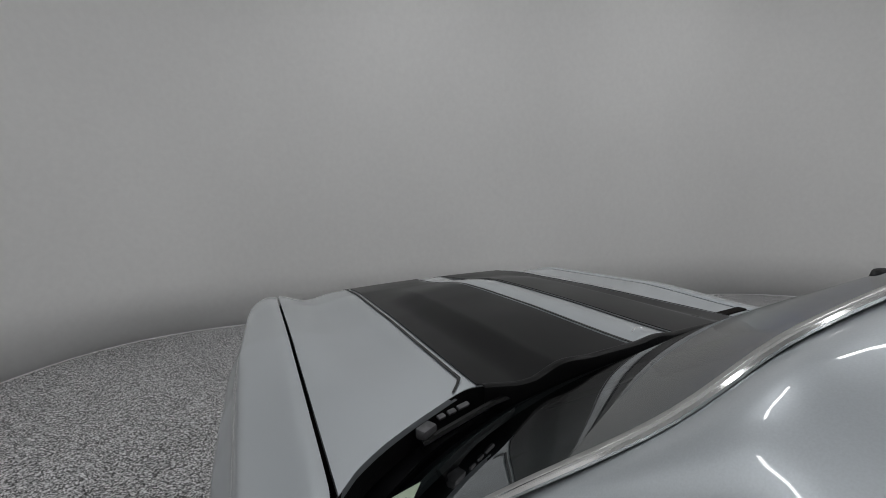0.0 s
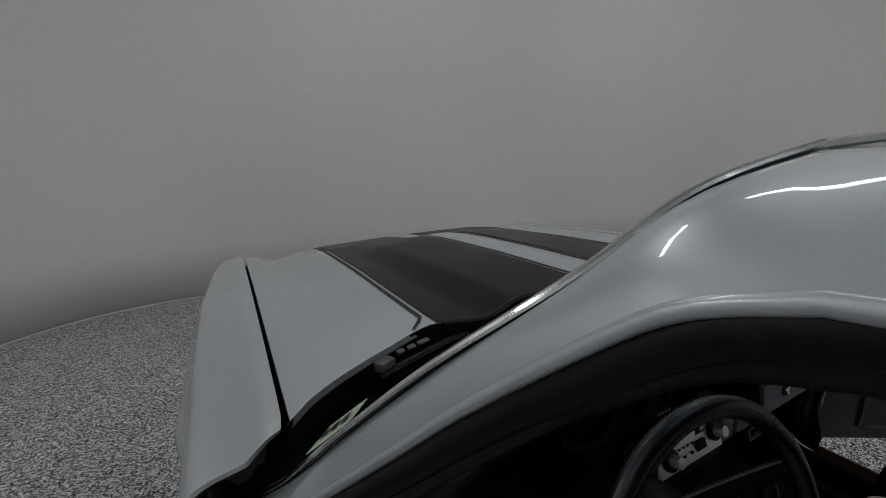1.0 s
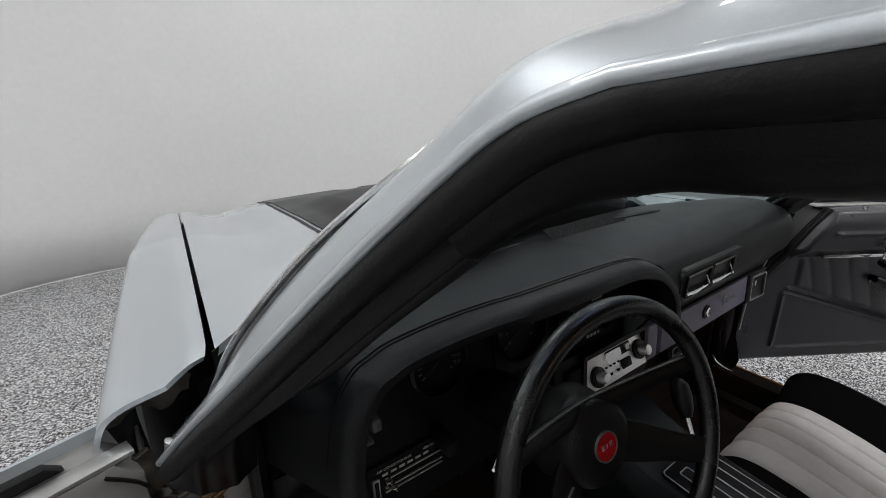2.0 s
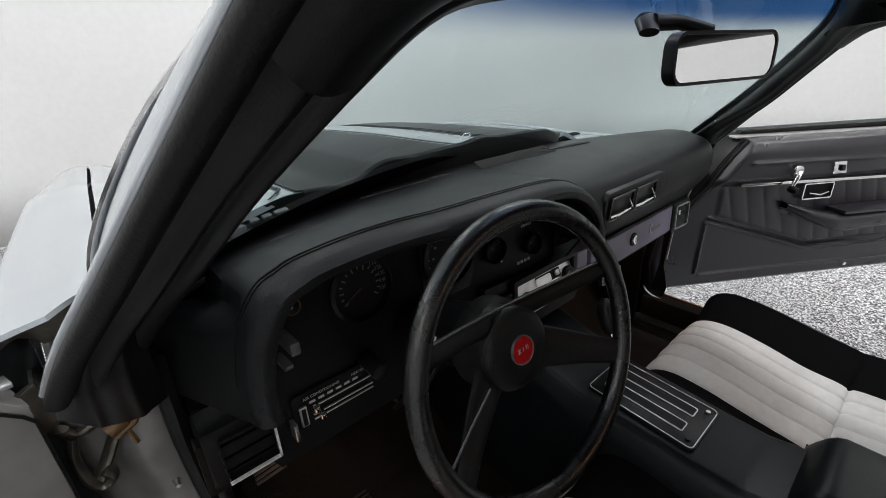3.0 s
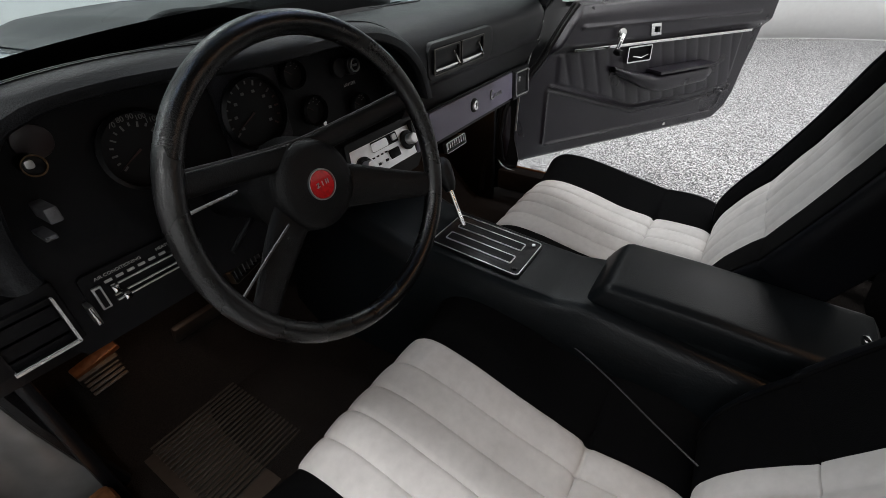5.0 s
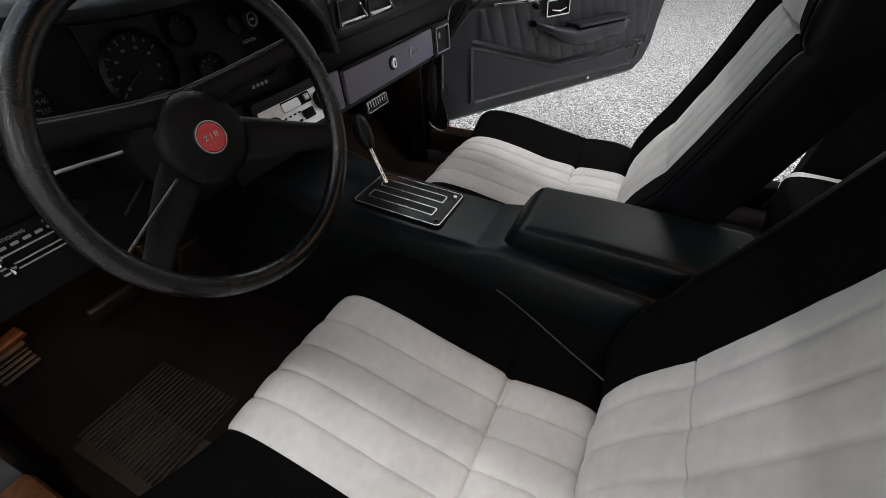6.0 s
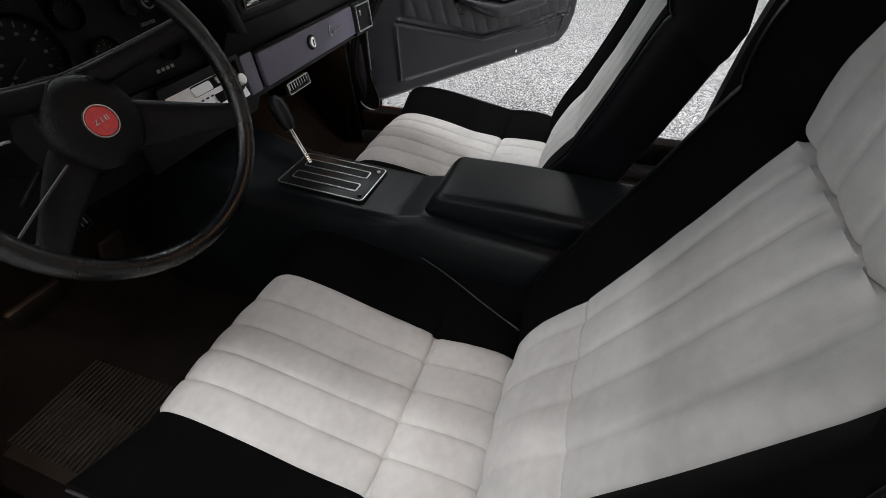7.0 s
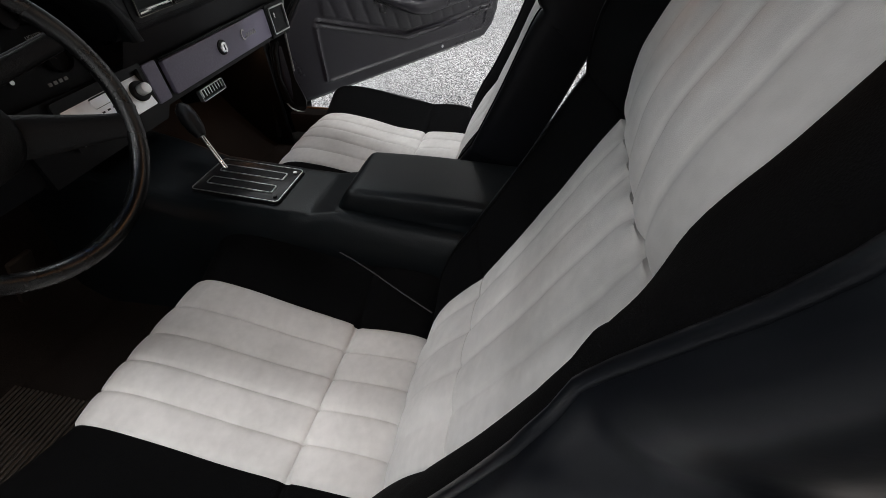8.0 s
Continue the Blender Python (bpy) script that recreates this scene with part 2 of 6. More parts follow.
def box(c, size, bevel=0.0, m=None, seg=2):
    """A bevelled block with its middle at c; m turns it about its middle."""
    bm = bmesh.new()
    bmesh.ops.create_cube(bm, size=1)
    for v in bm.verts:
        v.co = Vector((v.co.x * size[0], v.co.y * size[1], v.co.z * size[2]))
    if bevel:
        bmesh.ops.bevel(bm, geom=bm.edges[:], offset=bevel, segments=seg, affect="EDGES", profile=0.5)
    if m is not None:
        bm.transform(m.to_4x4())
    bmesh.ops.translate(bm, verts=bm.verts[:], vec=Vector(c))
    return bm


def tube(points, r, seg=10, closed=False, flat=1.0):
    """A round bar along points; r is one radius or a list of them."""
    pts = [Vector(p) for p in points]
    k = len(pts)
    rs = r if isinstance(r, (list, tuple)) else [r] * k
    bm = bmesh.new()
    rings, side = [], None
    for i, p in enumerate(pts):
        a = pts[(i - 1) % k] if closed or i else p
        b = pts[(i + 1) % k] if closed or i < k - 1 else p
        t = (b - a).normalized()
        if side is None:
            side = t.cross(Vector((0, 0, 1)) if abs(t.z) < 0.9 else Vector((1, 0, 0))).normalized()
        side = (side - t * side.dot(t)).normalized()
        up = t.cross(side)
        rings.append([bm.verts.new(p + rs[i] * (math.cos(w) * side + flat * math.sin(w) * up))
                      for w in (2 * math.pi * j / seg for j in range(seg))])
    for i in range(k if closed else k - 1):
        a, b = rings[i], rings[(i + 1) % k]
        for j in range(seg):
            bm.faces.new((a[j], a[(j + 1) % seg], b[(j + 1) % seg], b[j]))
    if not closed:
        bm.faces.new(rings[0])
        bm.faces.new(rings[-1])
    bmesh.ops.recalc_face_normals(bm, faces=bm.faces[:])
    return bm


def lathe(profile, m, seg=32, cap=True):
    """Turns a profile of (radius, height) about the z axis of m."""
    bm = bmesh.new()
    rings = [[bm.verts.new((r * math.cos(w), r * math.sin(w), h)) for w in (2 * math.pi * j / seg for j in range(seg))] for r, h in profile]
    for a, b in zip(rings, rings[1:]):
        for j in range(seg):
            bm.faces.new((a[j], a[(j + 1) % seg], b[(j + 1) % seg], b[j]))
    if cap:
        bm.faces.new(rings[0])
        bm.faces.new(rings[-1])
    bmesh.ops.recalc_face_normals(bm, faces=bm.faces[:])
    bm.transform(m)
    return bm


def prism(outline, a, b, place, bevel=0.0):
    """A flat outline of (s, h) pulled from depth a to b; place(s, h, depth) puts it into the world."""
    bm = bmesh.new()
    lo = [bm.verts.new(place(s, h, a)) for s, h in outline]
    hi = [bm.verts.new(place(s, h, b)) for s, h in outline]
    k = len(outline)
    for i in range(k):
        bm.faces.new((lo[i], lo[(i + 1) % k], hi[(i + 1) % k], hi[i]))
    bm.faces.new(lo)
    f = bm.faces.new(hi)
    bmesh.ops.recalc_face_normals(bm, faces=bm.faces[:])
    if bevel:
        bmesh.ops.bevel(bm, geom=list(f.edges), offset=bevel, segments=2, affect="EDGES", profile=0.5)
    return bm


def rounded(w, h, r, seg=5):
    """The outline of a rounded rectangle about the origin."""
    out = []
    for cx, cy, a0 in ((w / 2 - r, h / 2 - r, 0), (-w / 2 + r, h / 2 - r, 90), (-w / 2 + r, -h / 2 + r, 180), (w / 2 - r, -h / 2 + r, 270)):
        out += [(cx + r * math.cos(radians(a0 + 90 * k / seg)), cy + r * math.sin(radians(a0 + 90 * k / seg))) for k in range(seg + 1)]
    return out


def frame_ring(w, h, r, width, a, b, place):
    """A rounded rectangular frame."""
    bm = bmesh.new()
    o, i = rounded(w, h, r), rounded(w - 2 * width, h - 2 * width, max(r - width, 0.001))
    k = len(o)
    v = [[bm.verts.new(place(s, t, d)) for s, t in ring] for ring, d in ((o, a), (o, b), (i, b), (i, a))]
    for p, q in ((0, 1), (1, 2), (2, 3), (3, 0)):
        for j in range(k):
            bm.faces.new((v[p][j], v[p][(j + 1) % k], v[q][(j + 1) % k], v[q][j]))
    bmesh.ops.recalc_face_normals(bm, faces=bm.faces[:])
    return bm


def curve_at(pts, t):
    """A smooth point at t (0 to 1) along a list of points."""
    k = len(pts) - 1
    f = min(max(t, 0), 1) * k
    i = min(int(f), k - 1)
    f -= i
    p0, p1, p2, p3 = (Vector(pts[max(i - 1, 0)]), Vector(pts[i]), Vector(pts[i + 1]), Vector(pts[min(i + 2, k)]))
    return 0.5 * (2 * p1 + (p2 - p0) * f + (2 * p0 - 5 * p1 + 4 * p2 - p3) * f * f + (3 * p1 - p0 - 3 * p2 + p3) * f ** 3)


def text(name, words, size, place, s, h, depth, mat, parent, label=""):
    """Raised lettering in the built-in font on a panel, its middle at s, h."""
    cu = bpy.data.curves.new(name, "FONT")
    cu.body, cu.size, cu.align_x, cu.align_y, cu.extrude = words, size, "CENTER", "CENTER", 0.0003
    ob = bpy.data.objects.new(name, cu)
    me = bpy.data.meshes.new_from_object(ob)
    bpy.data.objects.remove(ob)
    bm = bmesh.new()
    bm.from_mesh(me)
    bpy.data.meshes.remove(me)
    for v in bm.verts:
        v.co = place(s + v.co.x, h + v.co.y, depth + v.co.z)
    return part(name, bm, mat, parent, label, flat=True)


# ---- studio ----
def build_studio():
    n = 200
    # even steps along the track, eased at its corners
    track = np.array(WALL_TRACK + WALL_TRACK[:1])
    run = np.concatenate([[0], np.cumsum(np.hypot(*np.diff(track, axis=0).T))])
    s = np.linspace(0, run[-1], 800, endpoint=False)
    line = np.stack([np.interp(s, run, track[:, k]) for k in (0, 1)], 1)
    kernel = np.exp(-0.5 * (np.arange(-40, 41) * run[-1] / 800 / 0.32) ** 2)
    kernel /= kernel.sum()
    line = np.stack([np.convolve(np.concatenate([line[-40:, k], line[:, k], line[:40, k]]), kernel, "valid") for k in (0, 1)], 1)

    def at(u, inset=0.0):
        """A point on the closed wall line, u from 0 to 1."""
        i = int(round((u % 1) * len(line))) % len(line)
        q = Vector((line[i][0], line[i][1], 0))
        return q + (CENTRE - q).normalized() * inset

    def ring(inset, z0, z1):
        return grid(lambda u, v: at(u, inset) + Vector((0, 0, z0 + (z1 - z0) * v)), n, 8, close_u=True)
    tagged(part("wall_round", ring(0, 0, ROOM_H), WALL), "curved white-painted studio wall with faint smudges", "wall", kind="structure")
    for ob in [o for o in scene.objects if o.name == "wall_round"]:
        mod = ob.modifiers.new("thickness", "SOLIDIFY")
        mod.thickness, mod.offset = 0.12, 1.0
    tagged(part("baseboard", ring(0.006, 0, 0.009), LAMPWHITE), "thin pale bead where wall meets floor", "trim", kind="structure")

    def disc(z, t):
        bm = bmesh.new()
        for zz in (z, z + t):
            bm.faces.new([bm.verts.new(at(j / n, -0.12) + Vector((0, 0, zz))) for j in range(n)])
        bm.verts.ensure_lookup_table()
        for j in range(n):
            bm.faces.new((bm.verts[j], bm.verts[(j + 1) % n], bm.verts[n + (j + 1) % n], bm.verts[n + j]))
        bmesh.ops.recalc_face_normals(bm, faces=bm.faces[:])
        return bm
    tagged(part("floor", disc(-0.15, 0.15), FLOOR, flat=True), "floor of black, grey and white resin flakes", "floor", kind="structure")
    tagged(part("ceiling", disc(ROOM_H, 0.15), WALL, flat=True), "plain white studio ceiling", "ceiling", kind="structure")


# middle x, y, turn and share of power of each strip light
STRIPS = [(-2.6, 1.6, 35, 1.0), (0.2, 2.2, 0, 0.9), (2.8, 1.4, -35, 0.9), (-3.6, -1.2, 80, 0.8), (3.6, -1.2, -80, 1.15), (-1.3, -0.6, 90, 0.8), (1.3, -0.6, 90, 0.95),
          (-1.3, -3.2, 90, 1.2), (1.3, -3.2, 90, 1.7), (0, -5.6, 0, 2.0)]
STRIP_POWER = 30.0


def build_strips():
    first = None
    for x, y, turn, share in STRIPS:
        m = pose(x, y, ROOM_H - 0.06, 0, 0, turn)
        if first is None:
            first = tagged(new("strip_light"), "white ceiling strip light with a lit diffuser", "ceiling light", "studio strip lights")
            first.matrix_basis = m
            part("housing", box((0, 0, 0.035), (1.5, 0.16, 0.05), 0.008), LAMPWHITE, first)
            part("diffuser", box((0, 0, 0.0), (1.46, 0.13, 0.03), 0.010), TUBE, first, "glowing white diffuser")
        else:
            copy_thing(first, m)
        lamp = new("strip_lamp", bpy.data.lights.new("strip_lamp", "AREA"))
        lamp.data.shape, lamp.data.size, lamp.data.size_y = "RECTANGLE", 1.4, 0.14
        lamp.data.energy, lamp.data.color = STRIP_POWER * share, (0.985, 0.985, 1.0)
        lamp.matrix_basis = pose(x, y, ROOM_H - 0.1, 0, 0, turn)


build_studio()
build_strips()

# ---- the car: outer shell ----
car = tagged(new("car"), "silver two-door muscle car with black hood stripes, both doors open", "car")

GAP_Y, GAP_X = (0.20, 0.32, 1.52, 1.75, 1.95), (0.735, 0.723, 0.661, 0.645, 0.62)
FENDER_Z = ((0.15, 0.32, 1.0, 1.52, 1.65, 1.80, 1.95), (0.900, 0.905, 0.888, 0.851, 0.828, 0.77, 0.66))
HOOD_REAR = ((0, 0.1, 0.2, 0.27, 0.33, 0.38, 0.413, 0.46, 0.55, 0.65, 0.69, 0.724), (0.418, 0.42, 0.427, 0.434, 0.445, 0.468, 0.489, 0.487, 0.455, 0.397, 0.362, 0.322))


def sag(y):
    """The passenger's fender line lies lower than the driver's."""
    return 0.026 + 0.017 * smooth(1.0, 0.6, y)


def hood_z(x, y):
    a = abs(x)
    mid = interp(y, (0.3, 0.47, 1.0, 1.41, 1.6, 1.75, 1.9), (0.926, 0.918, 0.893, 0.864, 0.836, 0.793, 0.72))
    edge = interp(y, *FENDER_Z) - (sag(y) if x > 0 else 0)
    gap = interp(y, GAP_Y, GAP_X)
    z = mid - 0.007 * (a / 0.42) ** 2
    valley = min(mid - 0.012 - 0.014 * smooth(0.45, 0.9, y), edge - 0.002)
    if a > 0.42:
        z = z + (valley - z) * smooth(0.42, 0.545, a)
    if a > 0.545:
        z = z + (edge - z) * smooth(0.545, gap - 0.015, a)
    k = interp(y, (0.4, 1.2, 1.45), (1.0, 0.97, 0.86))
    z += (0.037 - 0.007 * smooth(0.8, 0.45, y)) * smooth(1.45, 1.12, y) * (1 - 0.32 * min(1, a / (0.27 * k)) ** 2) * (1 - smooth(0.255 * k, 0.352 * k, a) ** 0.8)
    return z + 0.006 * (1 - smooth(0, 0.065, a)) * smooth(1.6, 1.2, y)


def hood_rear(x):
    """The rear edge, eased between its stations."""
    return sum(interp(abs(x) + d, *HOOD_REAR) for d in (-0.03, -0.015, 0, 0.015, 0.03)) / 5 if abs(x) < 0.66 else interp(abs(x), *HOOD_REAR)


def on_hood(x, v, lift=0.0, front=1.72, rear=0.0):
    y = hood_rear(x) + rear + (front - hood_rear(x) - rear) * v
    return (x, y, hood_z(x, y) + lift)


def build_hood():
    def fn(u, v):
        t = 2 * u - 1
        y = hood_rear(t * 0.72) + (1.72 - hood_rear(t * 0.72)) * v
        x = t * (interp(y, GAP_Y, GAP_X) - 0.004)
        return (x, y, hood_z(x, y))
    hood = part("hood", grid(fn, 96, 60, -0.012), SILVER, car, "silver hood with a raised centre bulge")
    for s in (-1, 1):
        def stripe(u, v, s=s):
            y0 = 0.0
            inner = 0.076
            # the tail of the stripe is rounded at its outer corner
            vv = v
            y = 0.41 + (1.66 - 0.41) * vv
            outer = interp(y, (0.41, 0.489, 1.415, 1.66), (0.415, 0.413, 0.374, 0.36))
            x = s * (inner + (outer - inner) * u)
            yy = hood_rear(x) + 0.001 + (1.66 - hood_rear(x)) * vv
            return (x, yy, hood_z(x, yy) + 0.0022)
        part("stripe", grid(stripe, 40, 60, -0.0012), STRIPE, hood, "satin black hood stripe")
        for side in (0, 1):
            def pin(u, v, s=s, side=side):
                y = 0.41 + (1.66 - 0.41) * v
                outer = interp(y, (0.41, 0.489, 1.415, 1.66), (0.415, 0.413, 0.374, 0.36))
                c = (outer + 0.014) if side else 0.062
                if side:                  # the outer line sweeps outwards at its tail
                    c += 0.035 * smooth(0.04, 0.0, v) ** 2
                x = s * (c + 0.007 * (u - 0.5))
                yy = hood_rear(x) + 0.006 + (1.66 - hood_rear(x)) * v
                return (x, yy, hood_z(x, yy) + 0.0022)
            part("pinstripe", grid(pin, 2, 60, -0.0012), PINSTRIPE, hood, "thin charcoal pinstripe")
    # squirter nozzle and its wire loop on the centre ridge
    part("nozzle", tube([(-0.012, 0.470, 0.953), (-0.006, 0.464, 0.964), (0.006, 0.460, 0.964), (0.012, 0.464, 0.953)], 0.0016, 6), CHROME, hood, "bright wire loop on the hood ridge")
    # the raised black lip along the rear edge: slanting up at its driver's end, hooked at the other
    def lip(u, v):
        x = -0.405 + 0.750 * u
        y = hood_rear(x)
        top = hood_z(x, y) + 0.002
        top += (max(0.9505 - 0.028 * (x + 0.22) / 0.55, top + 0.003) - top) * smooth(-0.315, -0.225, x)
        deep = 0.085 - 0.072 * smooth(0.322, 0.330, x)
        o = curve_at([(0, 0.012, -0.012), (0, 0.006, -0.003), (0, 0.000, 0.0), (0, -0.006, -0.002), (0, -0.008, -0.008), (0, -0.006, -0.5 * deep), (0, 0.000, -deep), (0, 0.008, -deep)], v)
        return (x, y + o.y, top + o.z)
    part("lip_seal", grid(lip, 90, 16, 0.002), RUBBER, hood, "raised black lip along the hood's rear edge")
    def rim(u, v, s=1):
        x = -0.40 - 0.322 * u
        y = hood_rear(x) - 0.002
        return (x, y, hood_z(x, y + 0.003) - 0.001 - 0.05 * v)
    part("rear_flange", grid(rim, 20, 2, 0.002), RUBBER, hood, "dark flange under the hood edge")


def fender_section(y, v):
    """Half-width x and height z of the left fender's skin, v from the hood gap over the crown to the lower edge."""
    gap, zg = interp(y, GAP_Y, GAP_X) + 0.004, interp(y, *FENDER_Z)
    ws = interp(y, (0.17, 0.6, 1.0, 1.4, 1.6, 1.9), (0.862, 0.846, 0.826, 0.788, 0.762, 0.70))
    arch = math.sqrt(max(0, 0.375 ** 2 - (y - 1.06) ** 2)) + 0.31 if abs(y - 1.06) < 0.375 else 0
    low = max(0.235, arch)
    flare = 0.068 * smooth(0.50, 0.24, abs(y - 1.06))
    pts = [(gap, zg), (gap + 0.02, zg + 0.004), (gap + 0.045, zg + 0.001), (ws - 0.032, zg - 0.010), (ws - 0.010, zg - 0.036),
           (ws, zg - 0.10), (ws - 0.002, 0.69), (ws - 0.008, 0.60), (ws - 0.012, 0.50), (ws - 0.014, 0.40), (ws - 0.02, 0.31), (ws - 0.04, 0.235)]
    p = curve_at([(a, 0, b) for a, b in pts], v)
    x, z = p.x, p.z
    if z < low:
        z = low
    x += flare * smooth(0.80, 0.62, z)
    return x, z


def build_fenders():
    def fn(u, v):
        y = 0.274 + (1.90 - 0.274) * u
        x, z = fender_section(y, v)
        if y > 1.6:
            z = z - 0.10 * smooth(1.6, 1.95, y) * smooth(0.6, 0.2, v)
        # the rear top corner is cut back along the cowl
        back = max(0, 0.048 * (1 - (x - 0.727) / 0.050)) * (1 - u) ** 24
        return (-x, y + back, z)
    def flange(u, v):
        """The turned-down rear edge of the fender with its notches."""
        p = Vector(fn(0, 0.10 + 0.22 * u))
        notch = 0.5 + 0.5 * smooth(0.05, 0.14, u) * smooth(0.60, 0.50, u) + 0.15 * math.sin(17 * u)
        return p + Vector((0.004 * v, 0.014 * v, -0.006 - 0.024 * v * notch))
    for m in (-1, 1):
        bm, fl = grid(fn, 70, 44, -0.006), grid(flange, 16, 3, -0.002)
        if m > 0:
            bm, fl = mirrored(bm), mirrored(fl)
            for v in [*bm.verts, *fl.verts]:
                v.co.z -= sag(v.co.y) * smooth(0.5, 0.8, v.co.z)
        fender = part("fender", bm, SILVER, car, "silver front fender with flared wheel arch")
        part("rear_flange", fl, GREASE, fender, "dusty notched fender flange")


def build_nose():
    def fn(u, v):
        x = (2 * u - 1) * 0.735
        y0 = 1.725
        top = hood_z(x, 1.72) - 0.010 if abs(x) < 0.63 else interp(1.72, *FENDER_Z) - 0.010 - 0.05 * smooth(0.63, 0.735, abs(x))
        pts = [(y0, top), (1.84, top - 0.06), (1.95, top - 0.17), (1.985, 0.56), (1.97, 0.42), (1.90, 0.28)]
        p = curve_at([(0, a - 0.10 * (x / 0.735) ** 4, b) for a, b in pts], v)
        return (x, p.y, p.z)
    nose = part("nose", grid(fn, 40, 24, -0.008), SILVER, car, "silver moulded front end")
    part("grille", box((0, 1.975, 0.5), (0.9, 0.06, 0.14), 0.02), TRIM_BLACK, nose, "black egg-crate grille")
    for s in (-1, 1):
        part("headlight", lathe([(0.085, 0), (0.09, 0.03), (0.075, 0.045), (0.0, 0.05)], pose(s * 0.62, 1.90, 0.60, -80), 24), CLEAR, nose, "round headlight")


# windshield edge along the left pillar, from the cowl up to the header
GLASS_EDGE = [(-0.755, 0.300, 0.835), (-0.733, 0.245, 0.885), (-0.722, 0.185, 0.942), (-0.705, 0.105, 1.020), (-0.662, 0.025, 1.105), (-0.602, -0.033, 1.168), (-0.535, -0.058, 1.214), (-0.430, -0.072, 1.236)]
# the lower lip of the roof and pillar over the door opening
LIP_EDGE = [(-0.795, 0.225, 0.850), (-0.765, 0.150, 0.925), (-0.727, 0.080, 0.998), (-0.694, 0.020, 1.062), (-0.672, -0.019, 1.104), (-0.645, -0.079, 1.160), (-0.633, -0.112, 1.185), (-0.625, -0.150, 1.198)]
# the cabin-side edge of the pillar's cover
PILLAR_IN = [(-0.698, 0.235, 0.860), (-0.673, 0.166, 0.926), (-0.650, 0.068, 0.997), (-0.620, 0.016, 1.052), (-0.579, -0.036, 1.107), (-0.534, -0.065, 1.147), (-0.508, -0.105, 1.155), (-0.490, -0.165, 1.160)]
ROOF_EDGE = [(-0.430, -0.072, 1.236), (-0.490, -0.17, 1.241), (-0.520, -0.33, 1.245), (-0.525, -0.60, 1.248), (-0.520, -0.85, 1.240), (-0.510, -1.12, 1.213)]
RAIL_EDGE = [(-0.625, -0.150, 1.198), (-0.619, -0.25, 1.207), (-0.613, -0.40, 1.213), (-0.606, -0.63, 1.214), (-0.598, -0.87, 1.206), (-0.587, -1.12, 1.185)]
GLASS_MID = [(0, 0.500, 0.875), (0, 0.455, 0.907), (0, 0.330, 0.995), (0, 0.215, 1.080), (0, 0.105, 1.150), (0, 0.02, 1.200), (0, -0.040, 1.228), (0, -0.082, 1.244)]


